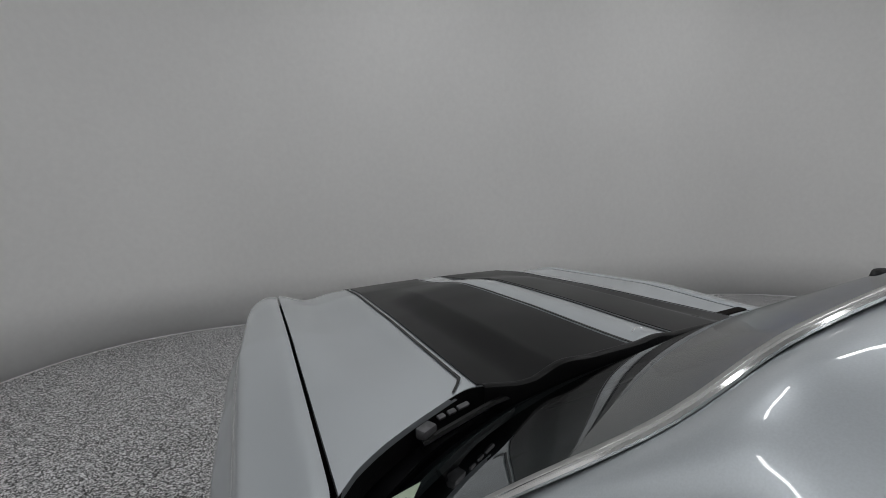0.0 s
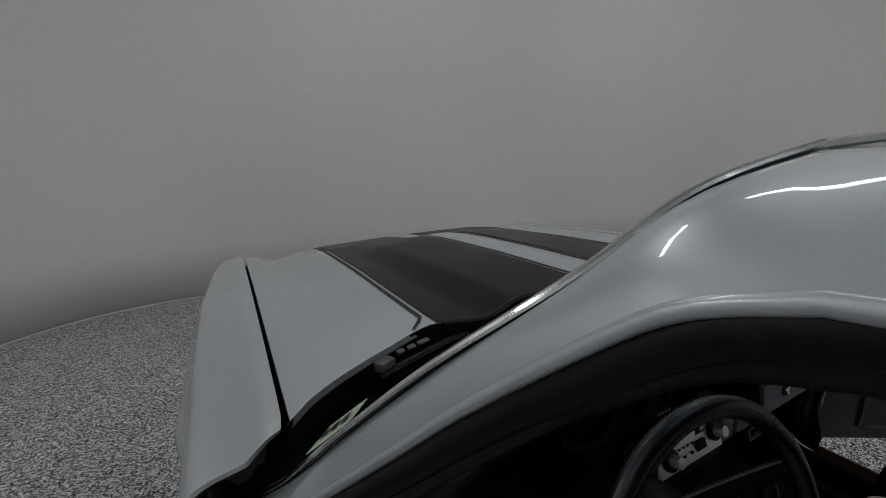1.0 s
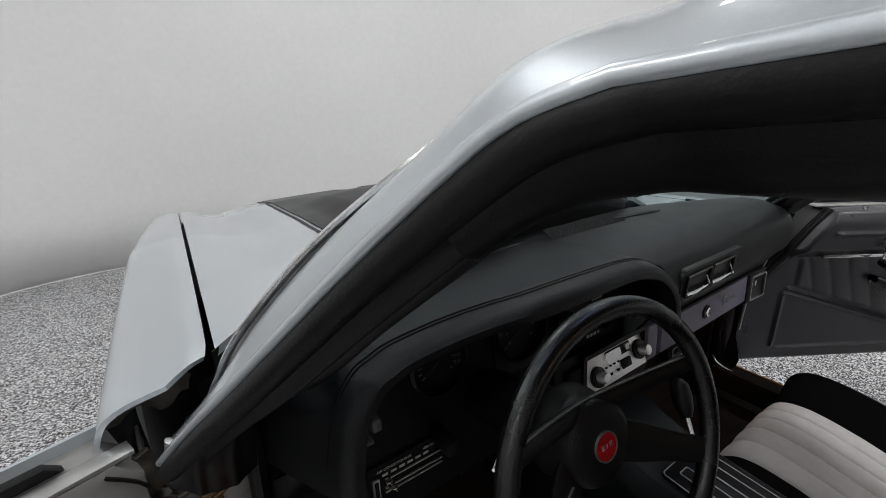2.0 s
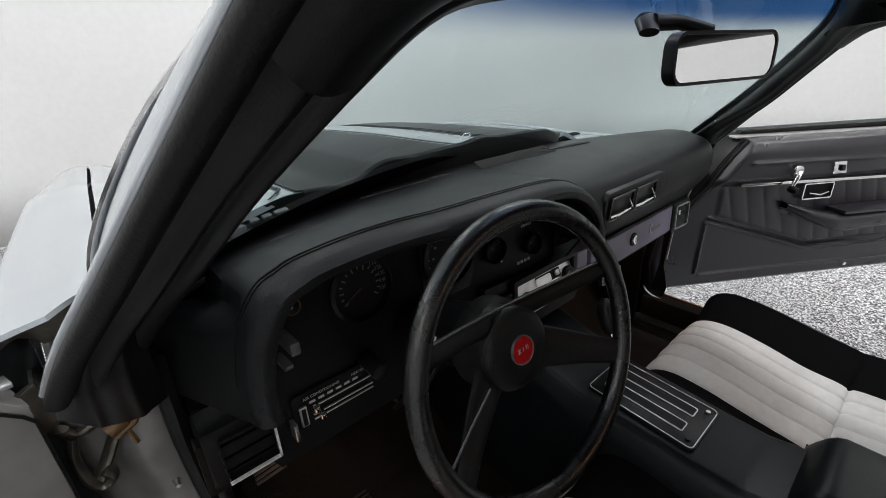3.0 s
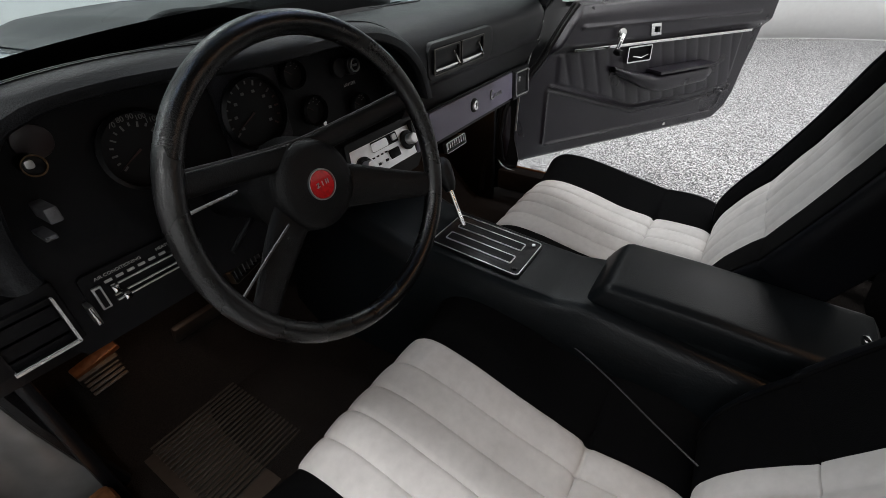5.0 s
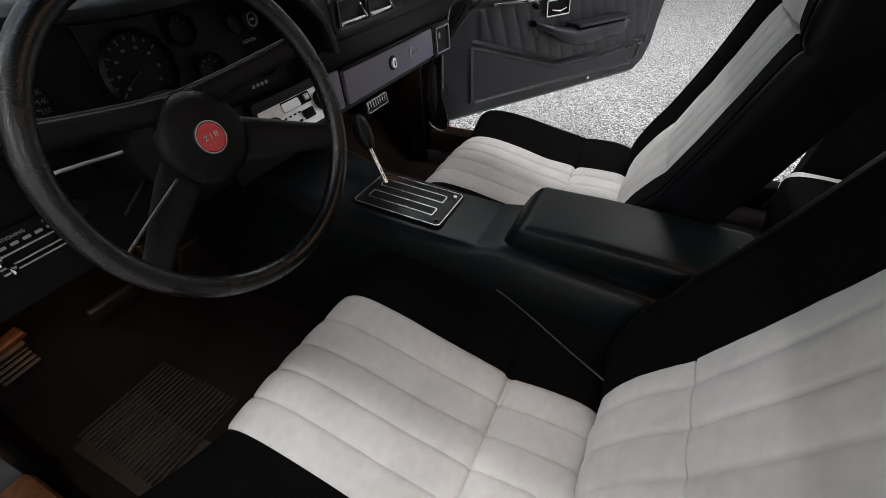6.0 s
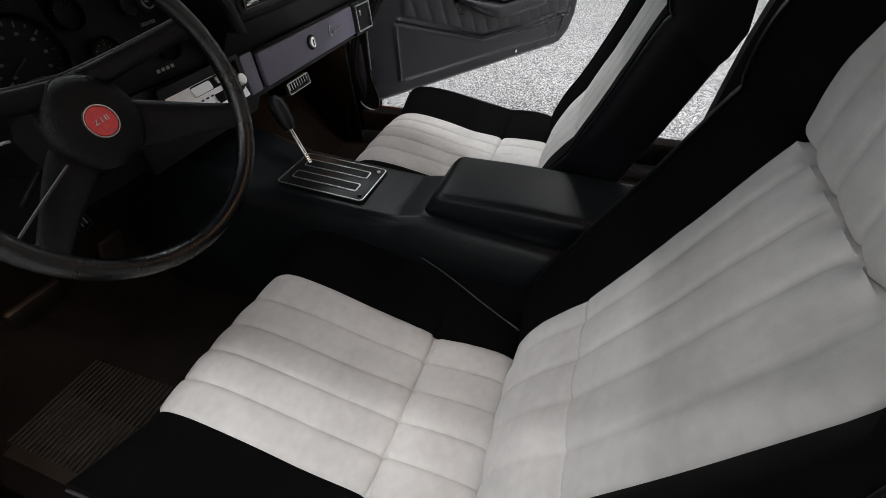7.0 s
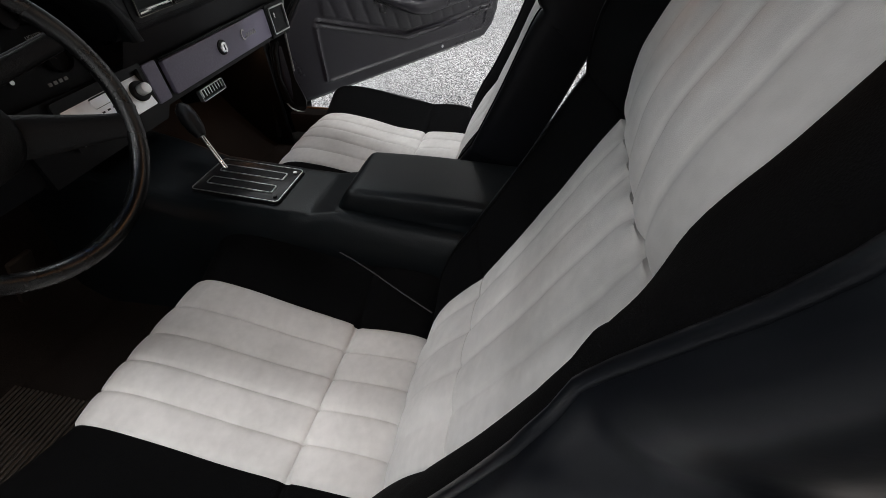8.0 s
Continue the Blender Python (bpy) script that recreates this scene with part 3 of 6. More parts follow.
def build_glasshouse():
    # pane
    def pane(u, v):
        t = 2 * u - 1
        e, c = curve_at(GLASS_EDGE, v), curve_at(GLASS_MID, v)
        k = t * t * (0.75 + 0.25 * t * t)
        return (-e.x * t, c.y + (e.y - c.y) * k, c.z + (e.z - c.z) * k)
    shield = part("windshield", grid(pane, 40, 28), WINDSHIELD, car, "tinted windshield with a blue shade band")
    shield.visible_shadow = False
    part("windshield_band", grid(lambda u, v: Vector(pane(u, 0.06 + (0.17 - 0.115 * smooth(0.34, 0.62, u)) * v)) + Vector((0, -0.004, -0.003)), 40, 4), RUBBER, car, "black band along the foot of the windshield")
    edge = [curve_at(GLASS_EDGE, k / 40) + Vector((0.0, 0.003, 0.002)) for k in range(41)]
    head = [Vector((-p.x, p.y, p.z)) for p in reversed(edge)]
    arc = [Vector((x, -0.079 + 0.010 * (x / 0.43) ** 2, 1.2460 - 0.0080 * (abs(x) / 0.43) ** 2.2)) for x in np.linspace(-0.41, 0.41, 21)]
    part("windshield_molding", tube(edge + arc + head, 0.0062, 8, flat=0.6), SATIN, car, "bright molding round the windshield")
    lip = [p + Vector((-0.009 * k, -0.005, 0.002)) for p, k in [(q, 1) for q in edge]]
    part("molding_edge", tube(lip, 0.0045, 8, flat=0.6), CHROME, car, "bright outer edge of the windshield molding")
    # roof and pillars in one skin
    def side(u, v):
        """v below 0: along the pillar from the cowl up; above 0: back along the roof rail. u from the glass or roof to the door lip."""
        if v <= 0:
            e, l = curve_at(GLASS_EDGE, 1 + v), curve_at(LIP_EDGE, 1 + v)
        else:
            e, l = curve_at(ROOF_EDGE, v), curve_at(RAIL_EDGE, v)
        out = Vector((-0.6, 0.3 * smooth(0.1, -0.3, v), 0.75)).normalized()
        return e.lerp(l, u) + out * ((0.008 + 0.009 * smooth(-0.5, 0.0, v)) * math.sin(math.pi * u) ** 0.9)

    def strip(m):
        def fn(u, v):
            p = side(u, -1 + 2 * v)
            return (p.x * m, p.y, p.z)
        return grid(fn, 12, 64)

    def top(u, v):
        t = 2 * u - 1
        e = curve_at(ROOF_EDGE, v)
        mid = interp(v, (0, 0.08, 0.25, 0.55, 0.8, 1.0), (1.244, 1.250, 1.259, 1.264, 1.258, 1.233))
        return (-e.x * t, e.y - 0.002 * (1 - t * t), mid + (e.z - mid) * abs(t) ** 2.2)
    shell = merge(strip(1), strip(-1), grid(top, 40, 32))
    bmesh.ops.remove_doubles(shell, verts=shell.verts[:], dist=0.0012)
    bmesh.ops.recalc_face_normals(shell, faces=shell.faces[:])
    part("roof", shell, SILVER, car, "smooth silver roof and windshield pillars", angle=60)

    def roof(u, v):
        return top(u, v)
    # drip lip and black seals along the door opening
    lip = [curve_at(LIP_EDGE, k / 24) for k in range(25)] + [curve_at(RAIL_EDGE, k / 24) for k in range(1, 25)]
    for m in (1, -1):
        rail = [Vector((p.x * m, p.y, p.z)) for p in lip]
        part("drip_rail", tube([p + Vector((0, 0, -0.001)) for p in rail], 0.0045, 10), SILVER, car, "silver drip edge")
        inner = [p + Vector((0.007 * m, -0.010, -0.008)) for p in rail]
        part("weatherstrip", tube(inner, 0.0105, 16), RUBBER, car, "black rubber door seal")
        # inner black reveal from the seal to the cabin trim
        def reveal(u, v, rail=rail, m=m):
            v = 0.34 + 0.66 * v
            p = curve_at(rail, v)
            n = curve_at([Vector((0, 0, 0)), Vector((0.012 * m, -0.012, -0.022)), Vector((0.030 * m, -0.008, -0.042)), Vector((0.055 * m, 0.0, -0.047)), Vector((0.085 * m, 0.010, -0.036)), Vector((0.120 * m, 0.026, -0.012))], u)
            return p + n * interp(v, (0, 0.36, 0.46, 0.55, 1), (0.8, 0.85, 0.95, 1.0, 1.0)) + Vector((0, 0, 0.003))
        part("rail_trim", grid(reveal, 16, 44), TRIM_BLACK, car, "black roof-rail trim")
        # moulded cover of the windshield pillar: two long ribs, rounded over to the glass
        def cover(u, v, m=m):
            a, b, g = curve_at(LIP_EDGE, v), curve_at(PILLAR_IN, v), curve_at(GLASS_EDGE, 0.10 + 0.86 * v)
            a = a + Vector((0.010, -0.012, -0.008))
            out = Vector((0.10, -0.85, -0.30)).normalized()
            if u < 0.8:
                t = u / 0.8
                p = a.lerp(b, t) + out * (0.012 * math.sin(math.pi * t) ** 0.7 + 0.007 * math.exp(-((t - 0.30) / 0.09) ** 2) - 0.006 * math.exp(-((t - 0.52) / 0.05) ** 2) + 0.006 * math.exp(-((t - 0.72) / 0.10) ** 2))
            else:
                t = (u - 0.8) / 0.2
                p = b.lerp(g + Vector((0.012, -0.004, -0.010)), t) + Vector((0.008, 0.004, 0)) * math.sin(math.pi * t)
            return (p.x * m, p.y, p.z)
        part("pillar_trim", grid(cover, 60, 40), TRIM_BLACK, car, "black ribbed windshield-pillar cover")
    # headliner
    def liner(u, v):
        t = 2 * u - 1
        x, y, z = roof(0.05 + 0.9 * u, v)
        return (x * 0.96, y - 0.01, z - 0.028 + 0.0 * t)
    part("headliner", grid(liner, 24, 16, -0.004), HEADLINER, car, "black cloth headliner")
    def header(u, v):
        x = (2 * u - 1) * 0.53
        return (x, -0.095 - 0.06 * v, 1.220 - 0.010 * (x / 0.53) ** 2 - 0.016 * math.sin(math.pi * v))
    part("header_trim", grid(header, 20, 5, -0.003), TRIM_BLACK, car, "black windshield header trim")
    for s in (-1, 1):
        part("sun_visor", box((s * 0.27, -0.19, 1.208), (0.40, 0.13, 0.016), 0.007, Euler((radians(6), 0, 0)).to_matrix()), HEADLINER, car, "black folded-up sun visor")


def build_rear():
    # quarter panels, deck, sail panels, back glass and tail, seen from outside only
    def quarter(u, v):
        y = -1.02 - 1.62 * u
        arch = math.sqrt(max(0, 0.375 ** 2 - (y + 1.69) ** 2)) + 0.31 if abs(y + 1.69) < 0.375 else 0
        wide = 0.925 - 0.11 * smooth(0.55, 1.0, u)
        top = 0.885 + 0.03 * math.sin(math.pi * u) - 0.03 * u
        pts = [(0.66, top + 0.004), (0.74, top), (0.82, top - 0.035), (wide - 0.03, top - 0.13), (wide - 0.01, 0.62), (wide, 0.5), (wide - 0.005, 0.36), (wide - 0.03, 0.235)]
        p = curve_at([(a, 0, b) for a, b in pts], v)
        return (-p.x, y, max(p.z, arch))
    bm = grid(quarter, 50, 30, -0.006)
    part("quarter_panel", mirrored(bm), SILVER, car, "silver rear quarter panel")
    part("quarter_panel", bm, SILVER, car, "silver rear quarter panel")
    def sail(u, v):
        y = -1.10 - 0.62 * u
        a = Vector((-0.585 - 0.10 * u, y, 1.19 - 0.31 * u ** 1.1))
        return a.lerp(Vector((-0.70, y, 0.885)), v)
    bm = grid(sail, 16, 8, -0.006)
    part("sail_panel", mirrored(bm), SILVER, car, "silver sail panel")
    part("sail_panel", bm, SILVER, car, "silver sail panel")
    def back(u, v):
        t = 2 * u - 1
        return (t * (0.585 + 0.10 * v), -1.12 - 0.60 * v, 1.237 - 0.35 * v ** 1.15 - 0.03 * t * t * (1 - v))
    pane = part("rear_window", grid(back, 20, 12), CLEAR, car, "sloping rear window")
    pane.visible_shadow = False
    def deck(u, v):
        t = 2 * u - 1
        return (t * 0.665, -1.71 - 0.93 * v, 0.905 - 0.02 * v + 0.02 * (1 - t * t))
    part("trunk_lid", grid(deck, 20, 14, -0.006), SILVER, car, "silver trunk lid")
    def tail(u, v):
        t = 2 * u - 1
        x = t * 0.80
        p = curve_at([(0, -2.63, 0.89), (0, -2.68, 0.80), (0, -2.70, 0.60), (0, -2.72, 0.45), (0, -2.66, 0.28)], v)
        return (x, p.y + 0.06 * t ** 4, p.z)
    tailp = part("tail_panel", grid(tail, 24, 16, -0.006), SILVER, car, "silver tail with bumper")
    for s in (-1, 1):
        part("tail_light", box((s * 0.52, -2.70, 0.66), (0.36, 0.03, 0.13), 0.01), RED, tailp, "red tail light")


def build_underbody():
    part("floor_pan", box((0, -0.5, 0.185), (1.62, 2.1, 0.03), 0.006), CARPET, car, "dark carpeted floor pan")
    for s in (-1, 1):
        part("rocker_panel", box((s * 0.845, -0.36, 0.265 if s < 0 else 0.185), (0.13, 1.32, 0.11), 0.02), SILVER, car, "silver rocker panel")
        part("door_sill", box((-0.745, -0.36, 0.305) if s < 0 else (0.712, -0.36, 0.29), (0.125 if s < 0 else 0.056, 1.30, 0.05 if s < 0 else 0.08), 0.012), COPPER if s < 0 else CARPET, car, "sill plate coloured with a warm copper glint" if s < 0 else "dark brown carpeted sill")
        if s > 0:
            part("sill_edge", box((0.734, -0.1, 0.331), (0.009, 0.76, 0.006), 0.002), COPPER, car, "thin sill edge in warm glint copper")
        if s < 0:
            part("sill_strip", box((s * 0.765, -0.36, 0.3335), (0.030, 1.16, 0.006), 0.002), SATIN, car, "ribbed bright sill strip")
    part("firewall", box((0, 0.62, 0.53), (1.42, 0.03, 0.66), 0.004), CARPET, car, "carpeted firewall")
    def toe(u, v):
        return (-0.70 + 1.40 * u, 0.36 + 0.26 * v, 0.20 + 0.30 * v ** 1.3)
    part("toe_board", grid(toe, 8, 8, -0.01), CARPET, car, "carpeted toe board")
    # cowl below the windshield
    def cowl(u, v):
        t = 2 * u - 1
        x = t * 0.745
        yr = hood_rear(x) + 0.02
        c = interp(abs(t), (0, 0.5, 0.8, 1), (0.50, 0.47, 0.40, 0.30))
        return (x, max(yr, c - 0.02) - 0.11 * (v - 0.5), 0.845 + 0.012 * v - 0.03 * abs(t) ** 3)
    part("cowl_panel", grid(cowl, 40, 6, -0.006), TRIM_BLACK, car, "black cowl vent panel")
    # engine bay closing
    part("inner_structure", box((0, 1.15, 0.55), (1.30, 1.0, 0.45), 0.05), TRIM_BLACK, car, "dark engine bay")
    part("trunk_floor", box((0, -2.05, 0.42), (1.40, 1.1, 0.30), 0.03), TRIM_BLACK, car, "dark trunk well")


def build_wheels():
    first = None
    for x, y in ((-0.765, 1.06), (0.765, 1.06), (-0.80, -1.69), (0.80, -1.69)):
        m = pose(x, y, 0.33, 0, -90 if x < 0 else 90, 0)
        if first is None:
            first = new("wheel")
            first.parent = car
            first.matrix_basis = m
            part("tyre", lathe([(0.20, -0.10), (0.29, -0.105), (0.32, -0.09), (0.33, -0.06), (0.33, 0.06), (0.32, 0.09), (0.29, 0.105), (0.20, 0.10)], Matrix(), 48, cap=False), TYRE, first, "black tyre")
            spokes = [lathe([(0.205, -0.09), (0.205, 0.085), (0.19, 0.09), (0.18, 0.06), (0.06, 0.055), (0.045, 0.075), (0.0, 0.075)], Matrix(), 40, cap=False)]
            for k in range(5):
                spokes.append(box((0, 0.12, 0.07), (0.06, 0.16, 0.02), 0.006))
                spokes[-1].transform(pose(0, 0, 0, 0, 0, 72 * k))
            part("rim", merge(*spokes), SATIN, first, "five-spoke silver rim")
        else:
            copy_thing(first, m)


build_hood()
build_fenders()
build_nose()
build_glasshouse()
build_rear()
build_underbody()
build_wheels()

# cowl details at the driver's corner
part("wiper_arm", tube([(-0.56, 0.42, 0.872), (-0.40, 0.455, 0.885), (-0.10, 0.47, 0.905)], 0.007, 6), RUBBER, car, "black wiper arm")
part("wiper_pivot", box((-0.545, 0.435, 0.883), (0.034, 0.022, 0.020), 0.004, Euler((0, 0, radians(25))).to_matrix()), DULLMETAL, car, "dull wiper pivot block")
for dx, dy, w in ((-0.030, -0.006, 0.016), (-0.006, 0.000, 0.018), (0.022, 0.008, 0.028)):
    part("id_plate", box((-0.477 + dx, 0.460 + dy, 0.889), (w, 0.010, 0.006), 0.002, Euler((radians(20), 0, radians(15))).to_matrix()), DULLMETAL, car, "small dull clip on the cowl")

# ---- the car: cabin ----

def facing(x, y, z, tilt=0.0, yaw=0.0):
    """place(s, h, depth) on a panel that faces the rear of the car: s to its right, h up, depth towards the seats."""
    m = pose(x, y, z, tilt, 0, yaw)

    def place(s, h, d):
        return m @ Vector((s, -d, h))
    return place


def block(place, s, h, w, t, a, b, bevel=0.0, r=None):
    """A rounded plate on a panel, middle s, h, size w by t, from depth a to b."""
    o = rounded(w, t, r if r else min(w, t) * 0.12, 3)
    return prism([(s + p, h + q) for p, q in o], a, b, place, bevel)


def disc_on(place, s, h, r, a, b, seg=28, bevel=0.0):
    return prism([(s + r * math.cos(2 * math.pi * k / seg), h + r * math.sin(2 * math.pi * k / seg)) for k in range(seg)], a, b, place, bevel)


# the arch of the instrument hood, from its lower left end over the top to its lower right end
ARCH = [(-0.634, 0, 0.766), (-0.637, 0, 0.790), (-0.635, 0, 0.825), (-0.627, 0, 0.863), (-0.616, 0, 0.888), (-0.597, 0, 0.912), (-0.575, 0, 0.9215), (-0.551, 0, 0.928), (-0.492, 0, 0.932), (-0.425, 0, 0.931),
        (-0.349, 0, 0.926), (-0.24, 0, 0.924), (-0.15, 0, 0.922), (-0.085, 0, 0.914), (-0.030, 0, 0.892), (0.010, 0, 0.860), (0.035, 0, 0.825), (0.050, 0, 0.775)]


def lathe_ring(place, s, h, r0, r1, a, b, seg=28):
    """A flat ring on a panel."""
    bm = bmesh.new()
    v = [[bm.verts.new(place(s + r * math.cos(2 * math.pi * k / seg), h + r * math.sin(2 * math.pi * k / seg), d)) for k in range(seg)] for r, d in ((r1, a), (r1, b), (r0, b), (r0, a))]
    for p, q in ((0, 1), (1, 2), (2, 3), (3, 0)):
        for k in range(seg):
            bm.faces.new((v[p][k], v[p][(k + 1) % seg], v[q][(k + 1) % seg], v[q][k]))
    bmesh.ops.recalc_face_normals(bm, faces=bm.faces[:])
    return bm


def dash_far(x):
    """Where the dash top ends under the glass."""
    t = min(1, abs(x) / 0.73)
    return 0.450 - 0.225 * t * t * (0.75 + 0.25 * t * t)


def build_dash():
    mid = Vector((-0.31, 0, 0.80))

    def hood(u, v):
        a = curve_at(ARCH, u)
        out = (a - mid)
        out.x *= 0.55
        out.normalize()
        rows = [(0.235, -0.006), (0.17, -0.012), (0.14, -0.019), (0.127, -0.022), (0.119, -0.017), (0.118, -0.005), (0.128, 0.007), (0.150, 0.013)]
        if v <= 0.5:
            f = v / 0.5 * (len(rows) - 1)
            i = min(int(f), len(rows) - 2)
            f -= i
            y, o = (rows[i][k] + (rows[i + 1][k] - rows[i][k]) * f for k in (0, 1))
            return (a.x + out.x * o, y, a.z + out.z * o)
        f = (v - 0.5) / 0.5
        x0, z0 = a.x + out.x * 0.013, a.z + out.z * 0.013
        k = smooth(0.16, 0.26, u)         # the left cheek runs forward to the cowl
        far = Vector((-0.70, 0.27, min(z0, 0.885))).lerp(Vector((x0, dash_far(x0), 0.905 if z0 > 0.90 else min(z0, 0.86))), k)
        z = z0 + (far.z - z0) * f ** 1.15
        return (x0 + (far.x - x0) * f, 0.150 + (far.y - 0.150) * f, z)
    shelf = grid(hood, 90, 36)
    tops = [BVHTree.FromBMesh(shelf)]
    dash = part("dashboard", shelf, VINYL, car, "black padded dashboard with instrument hood")
    # twin stitch lines along the hood's edge
    for o, yy in ((0.0132, 0.149), (0.0136, 0.155)):
        pts = []
        for k in range(70):
            a = curve_at(ARCH, 0.10 + 0.82 * k / 69)
            out = a - mid
            out.x *= 0.55
            out.normalize()
            pts.append((a.x + out.x * o, yy, a.z + out.z * o))
        part("stitch_line", tube(pts, 0.0011, 5), RUBBER, dash)
    # passenger pad
    prof = [(0, 0.215, 0.770), (0, 0.165, 0.778), (0, 0.142, 0.797), (0, 0.136, 0.83), (0, 0.143, 0.866), (0, 0.170, 0.893), (0, 0.225, 0.908), (0, 0.31, 0.912), (0, 0.40, 0.910), (0, 0.455, 0.905)]

    def pad(u, v):
        x0 = 0.02 - 0.15 * smooth(0.50, 0.72, v)
        x = x0 + (0.71 - x0) * u
        p = curve_at(prof, v)
        e = smooth(0.86, 1.0, u)
        f = smooth(0.9, 1.0, u)
        y = p.y if p.y < 0.2 else 0.2 + (p.y - 0.2) * (dash_far(x) - 0.2) / 0.255
        return (x - 0.012 * f, y + 0.10 * e * (1 - v) * 0.7 * (1 - v), p.z + (0.83 - p.z) * 0.35 * f)
    cushion = grid(pad, 50, 44)
    tops.append(BVHTree.FromBMesh(cushion))
    part("dash_pad", cushion, VINYL, dash, "black padded passenger dash")

    def on_top(x, y, lift=0.0):
        """A point on the upper side of the dash."""
        hits = [t.ray_cast(Vector((x, y, 1.3)), Vector((0, 0, -1)))[0] for t in tops]
        return Vector((x, y, max([h.z for h in hits if h is not None], default=0.90) + lift))
    def cap(u, v):
        p = curve_at(prof, v)
        q = Vector(pad(1.0, v))
        return q.lerp(Vector((0.695, 0.34, 0.80)), u)
    part("pad_underside", grid(lambda u, v: (0.045 + 0.645 * u, 0.168 + 0.045 * v, 0.781 - 0.070 * v), 20, 4, 0.004), TRIM_BLACK, dash, "black recess under the pad")
    part("dash_end", grid(cap, 6, 30), VINYL, dash)
    # demister slots and speaker grille in the top
    for x0, y0, x1, y1 in ((-0.358, 0.362, -0.139, 0.366), (0.159, 0.368, 0.316, 0.340)):
        line = [on_top(x0 + (x1 - x0) * k / 12, y0 + (y1 - y0) * k / 12) for k in range(13)]
        wide = [0.003, 0.007] + [0.0085] * 9 + [0.007, 0.003]
        part("demister_slot", tube([p + Vector((0, 0, 0.0005)) for p in line], wide, 8, flat=0.3), PANEL, dash, "dark demister slot")
        part("slot_rim", tube([p + Vector((0, -w - 0.0015, 0.001)) for p, w in zip(line, wide)], 0.0022, 6), VINYL, dash, "raised slot rim")
    for k in range(13):
        part("grille_bar", tube([on_top(-0.075 + 0.004 * k + 0.25 * q / 8, 0.345 - 0.008 * q / 8 + 0.0060 * k, 0.0004) for q in range(9)], 0.0013, 5), RUBBER, dash)
    # instrument plate behind the arch
    face = facing(-0.31, 0.236, 0.80, -4)
    outline = []
    for k in range(40):
        a = curve_at(ARCH, k / 39)
        outline.append(((a.x + 0.31) * 0.97, (a.z - 0.80) * 0.96))
    outline += [(0.345, -0.12), (0.18, -0.20), (-0.30, -0.20), (-0.35, -0.11)]
    plate = part("instrument_panel", prism(outline, -0.02, 0.0, face), PANEL, dash, "dark instrument panel")
    def dial(s, h, r, name, ticks, a0, a1, lab, red=0, reach=0.9):
        part(name, disc_on(face, s, h, r, -0.001, 0.003), DIAL, dash, lab)
        ring = lathe([(r * 1.02, 0), (r * 1.10, 0.012), (r * 1.0, 0.016), (r * 0.97, 0.004)], Matrix(), 36, cap=False)
        for v in ring.verts:
            v.co = face(s + v.co.x, h + v.co.y, v.co.z)
        part("dial_bezel", ring, TRIM_BLACK, dash, "black dial bezel")
        marks, reds = [], []
        for k in range(ticks):
            w = radians(a0 + (a1 - a0) * k / (ticks - 1))
            long = 0.14 if k % 2 == 0 else 0.09
            pts = [(s + r * q * math.cos(w), h + r * q * math.sin(w)) for q in (reach, reach - long)]
            dx, dy = -math.sin(w) * r * 0.022, math.cos(w) * r * 0.022
            o = [(pts[0][0] + dx, pts[0][1] + dy), (pts[0][0] - dx, pts[0][1] - dy), (pts[1][0] - dx, pts[1][1] - dy), (pts[1][0] + dx, pts[1][1] + dy)]
            (reds if k >= ticks - red else marks).append(prism(o, 0.003, 0.0042, face))
            if k % 2 == 0 and reach > 0.8:
                q = 0.60
                marks.append(block(face, s + r * q * math.cos(w), h + r * q * math.sin(w), r * 0.10, r * 0.075, 0.003, 0.0040))
        part("dial_marks", merge(*marks), DIALMARK, dash, "small pale dial marks", flat=True)
        if reds:
            part("warning_marks", merge(*reds), REDMARK, dash, "red dial marks", flat=True)
        w = radians(a0 - 6)
        needle = [(s + r * 0.78 * math.cos(w), h + r * 0.78 * math.sin(w)), (s + r * 0.03 * math.sin(w), h - r * 0.03 * math.cos(w)), (s - r * 0.03 * math.sin(w), h + r * 0.03 * math.cos(w))]
        part("needle", prism(needle, 0.005, 0.006, face), REDMARK, dash, "orange needle", flat=True)
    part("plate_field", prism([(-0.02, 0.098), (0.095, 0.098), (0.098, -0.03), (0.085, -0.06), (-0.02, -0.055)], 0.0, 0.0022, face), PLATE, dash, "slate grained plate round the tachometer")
    dial(-0.135, 0.022, 0.047, "speedometer", 15, 215, -35, "round speedometer with pale marks", 0, 0.72)
    for k, word in enumerate(("70", "80", "90", "100", "110", "120", "130", "140", "150")):
        w = radians(117 - 17 * k)
        text("dial_number", word, 0.0090, face, -0.135 + 0.040 * math.cos(w), 0.022 + 0.040 * math.sin(w), 0.0036, DIALMARK, dash)
    dial(0.037, 0.020, 0.052, "tachometer", 15, 215, -35, "round tachometer with red marks", 4)
    dial(0.123, 0.058, 0.022, "gauge", 7, 150, 30, "small round gauge")
    dial(0.150, -0.008, 0.024, "gauge", 7, 150, 30, "small round gauge")
    dial(0.262, -0.028, 0.022, "gauge", 7, 150, 30, "small round gauge")
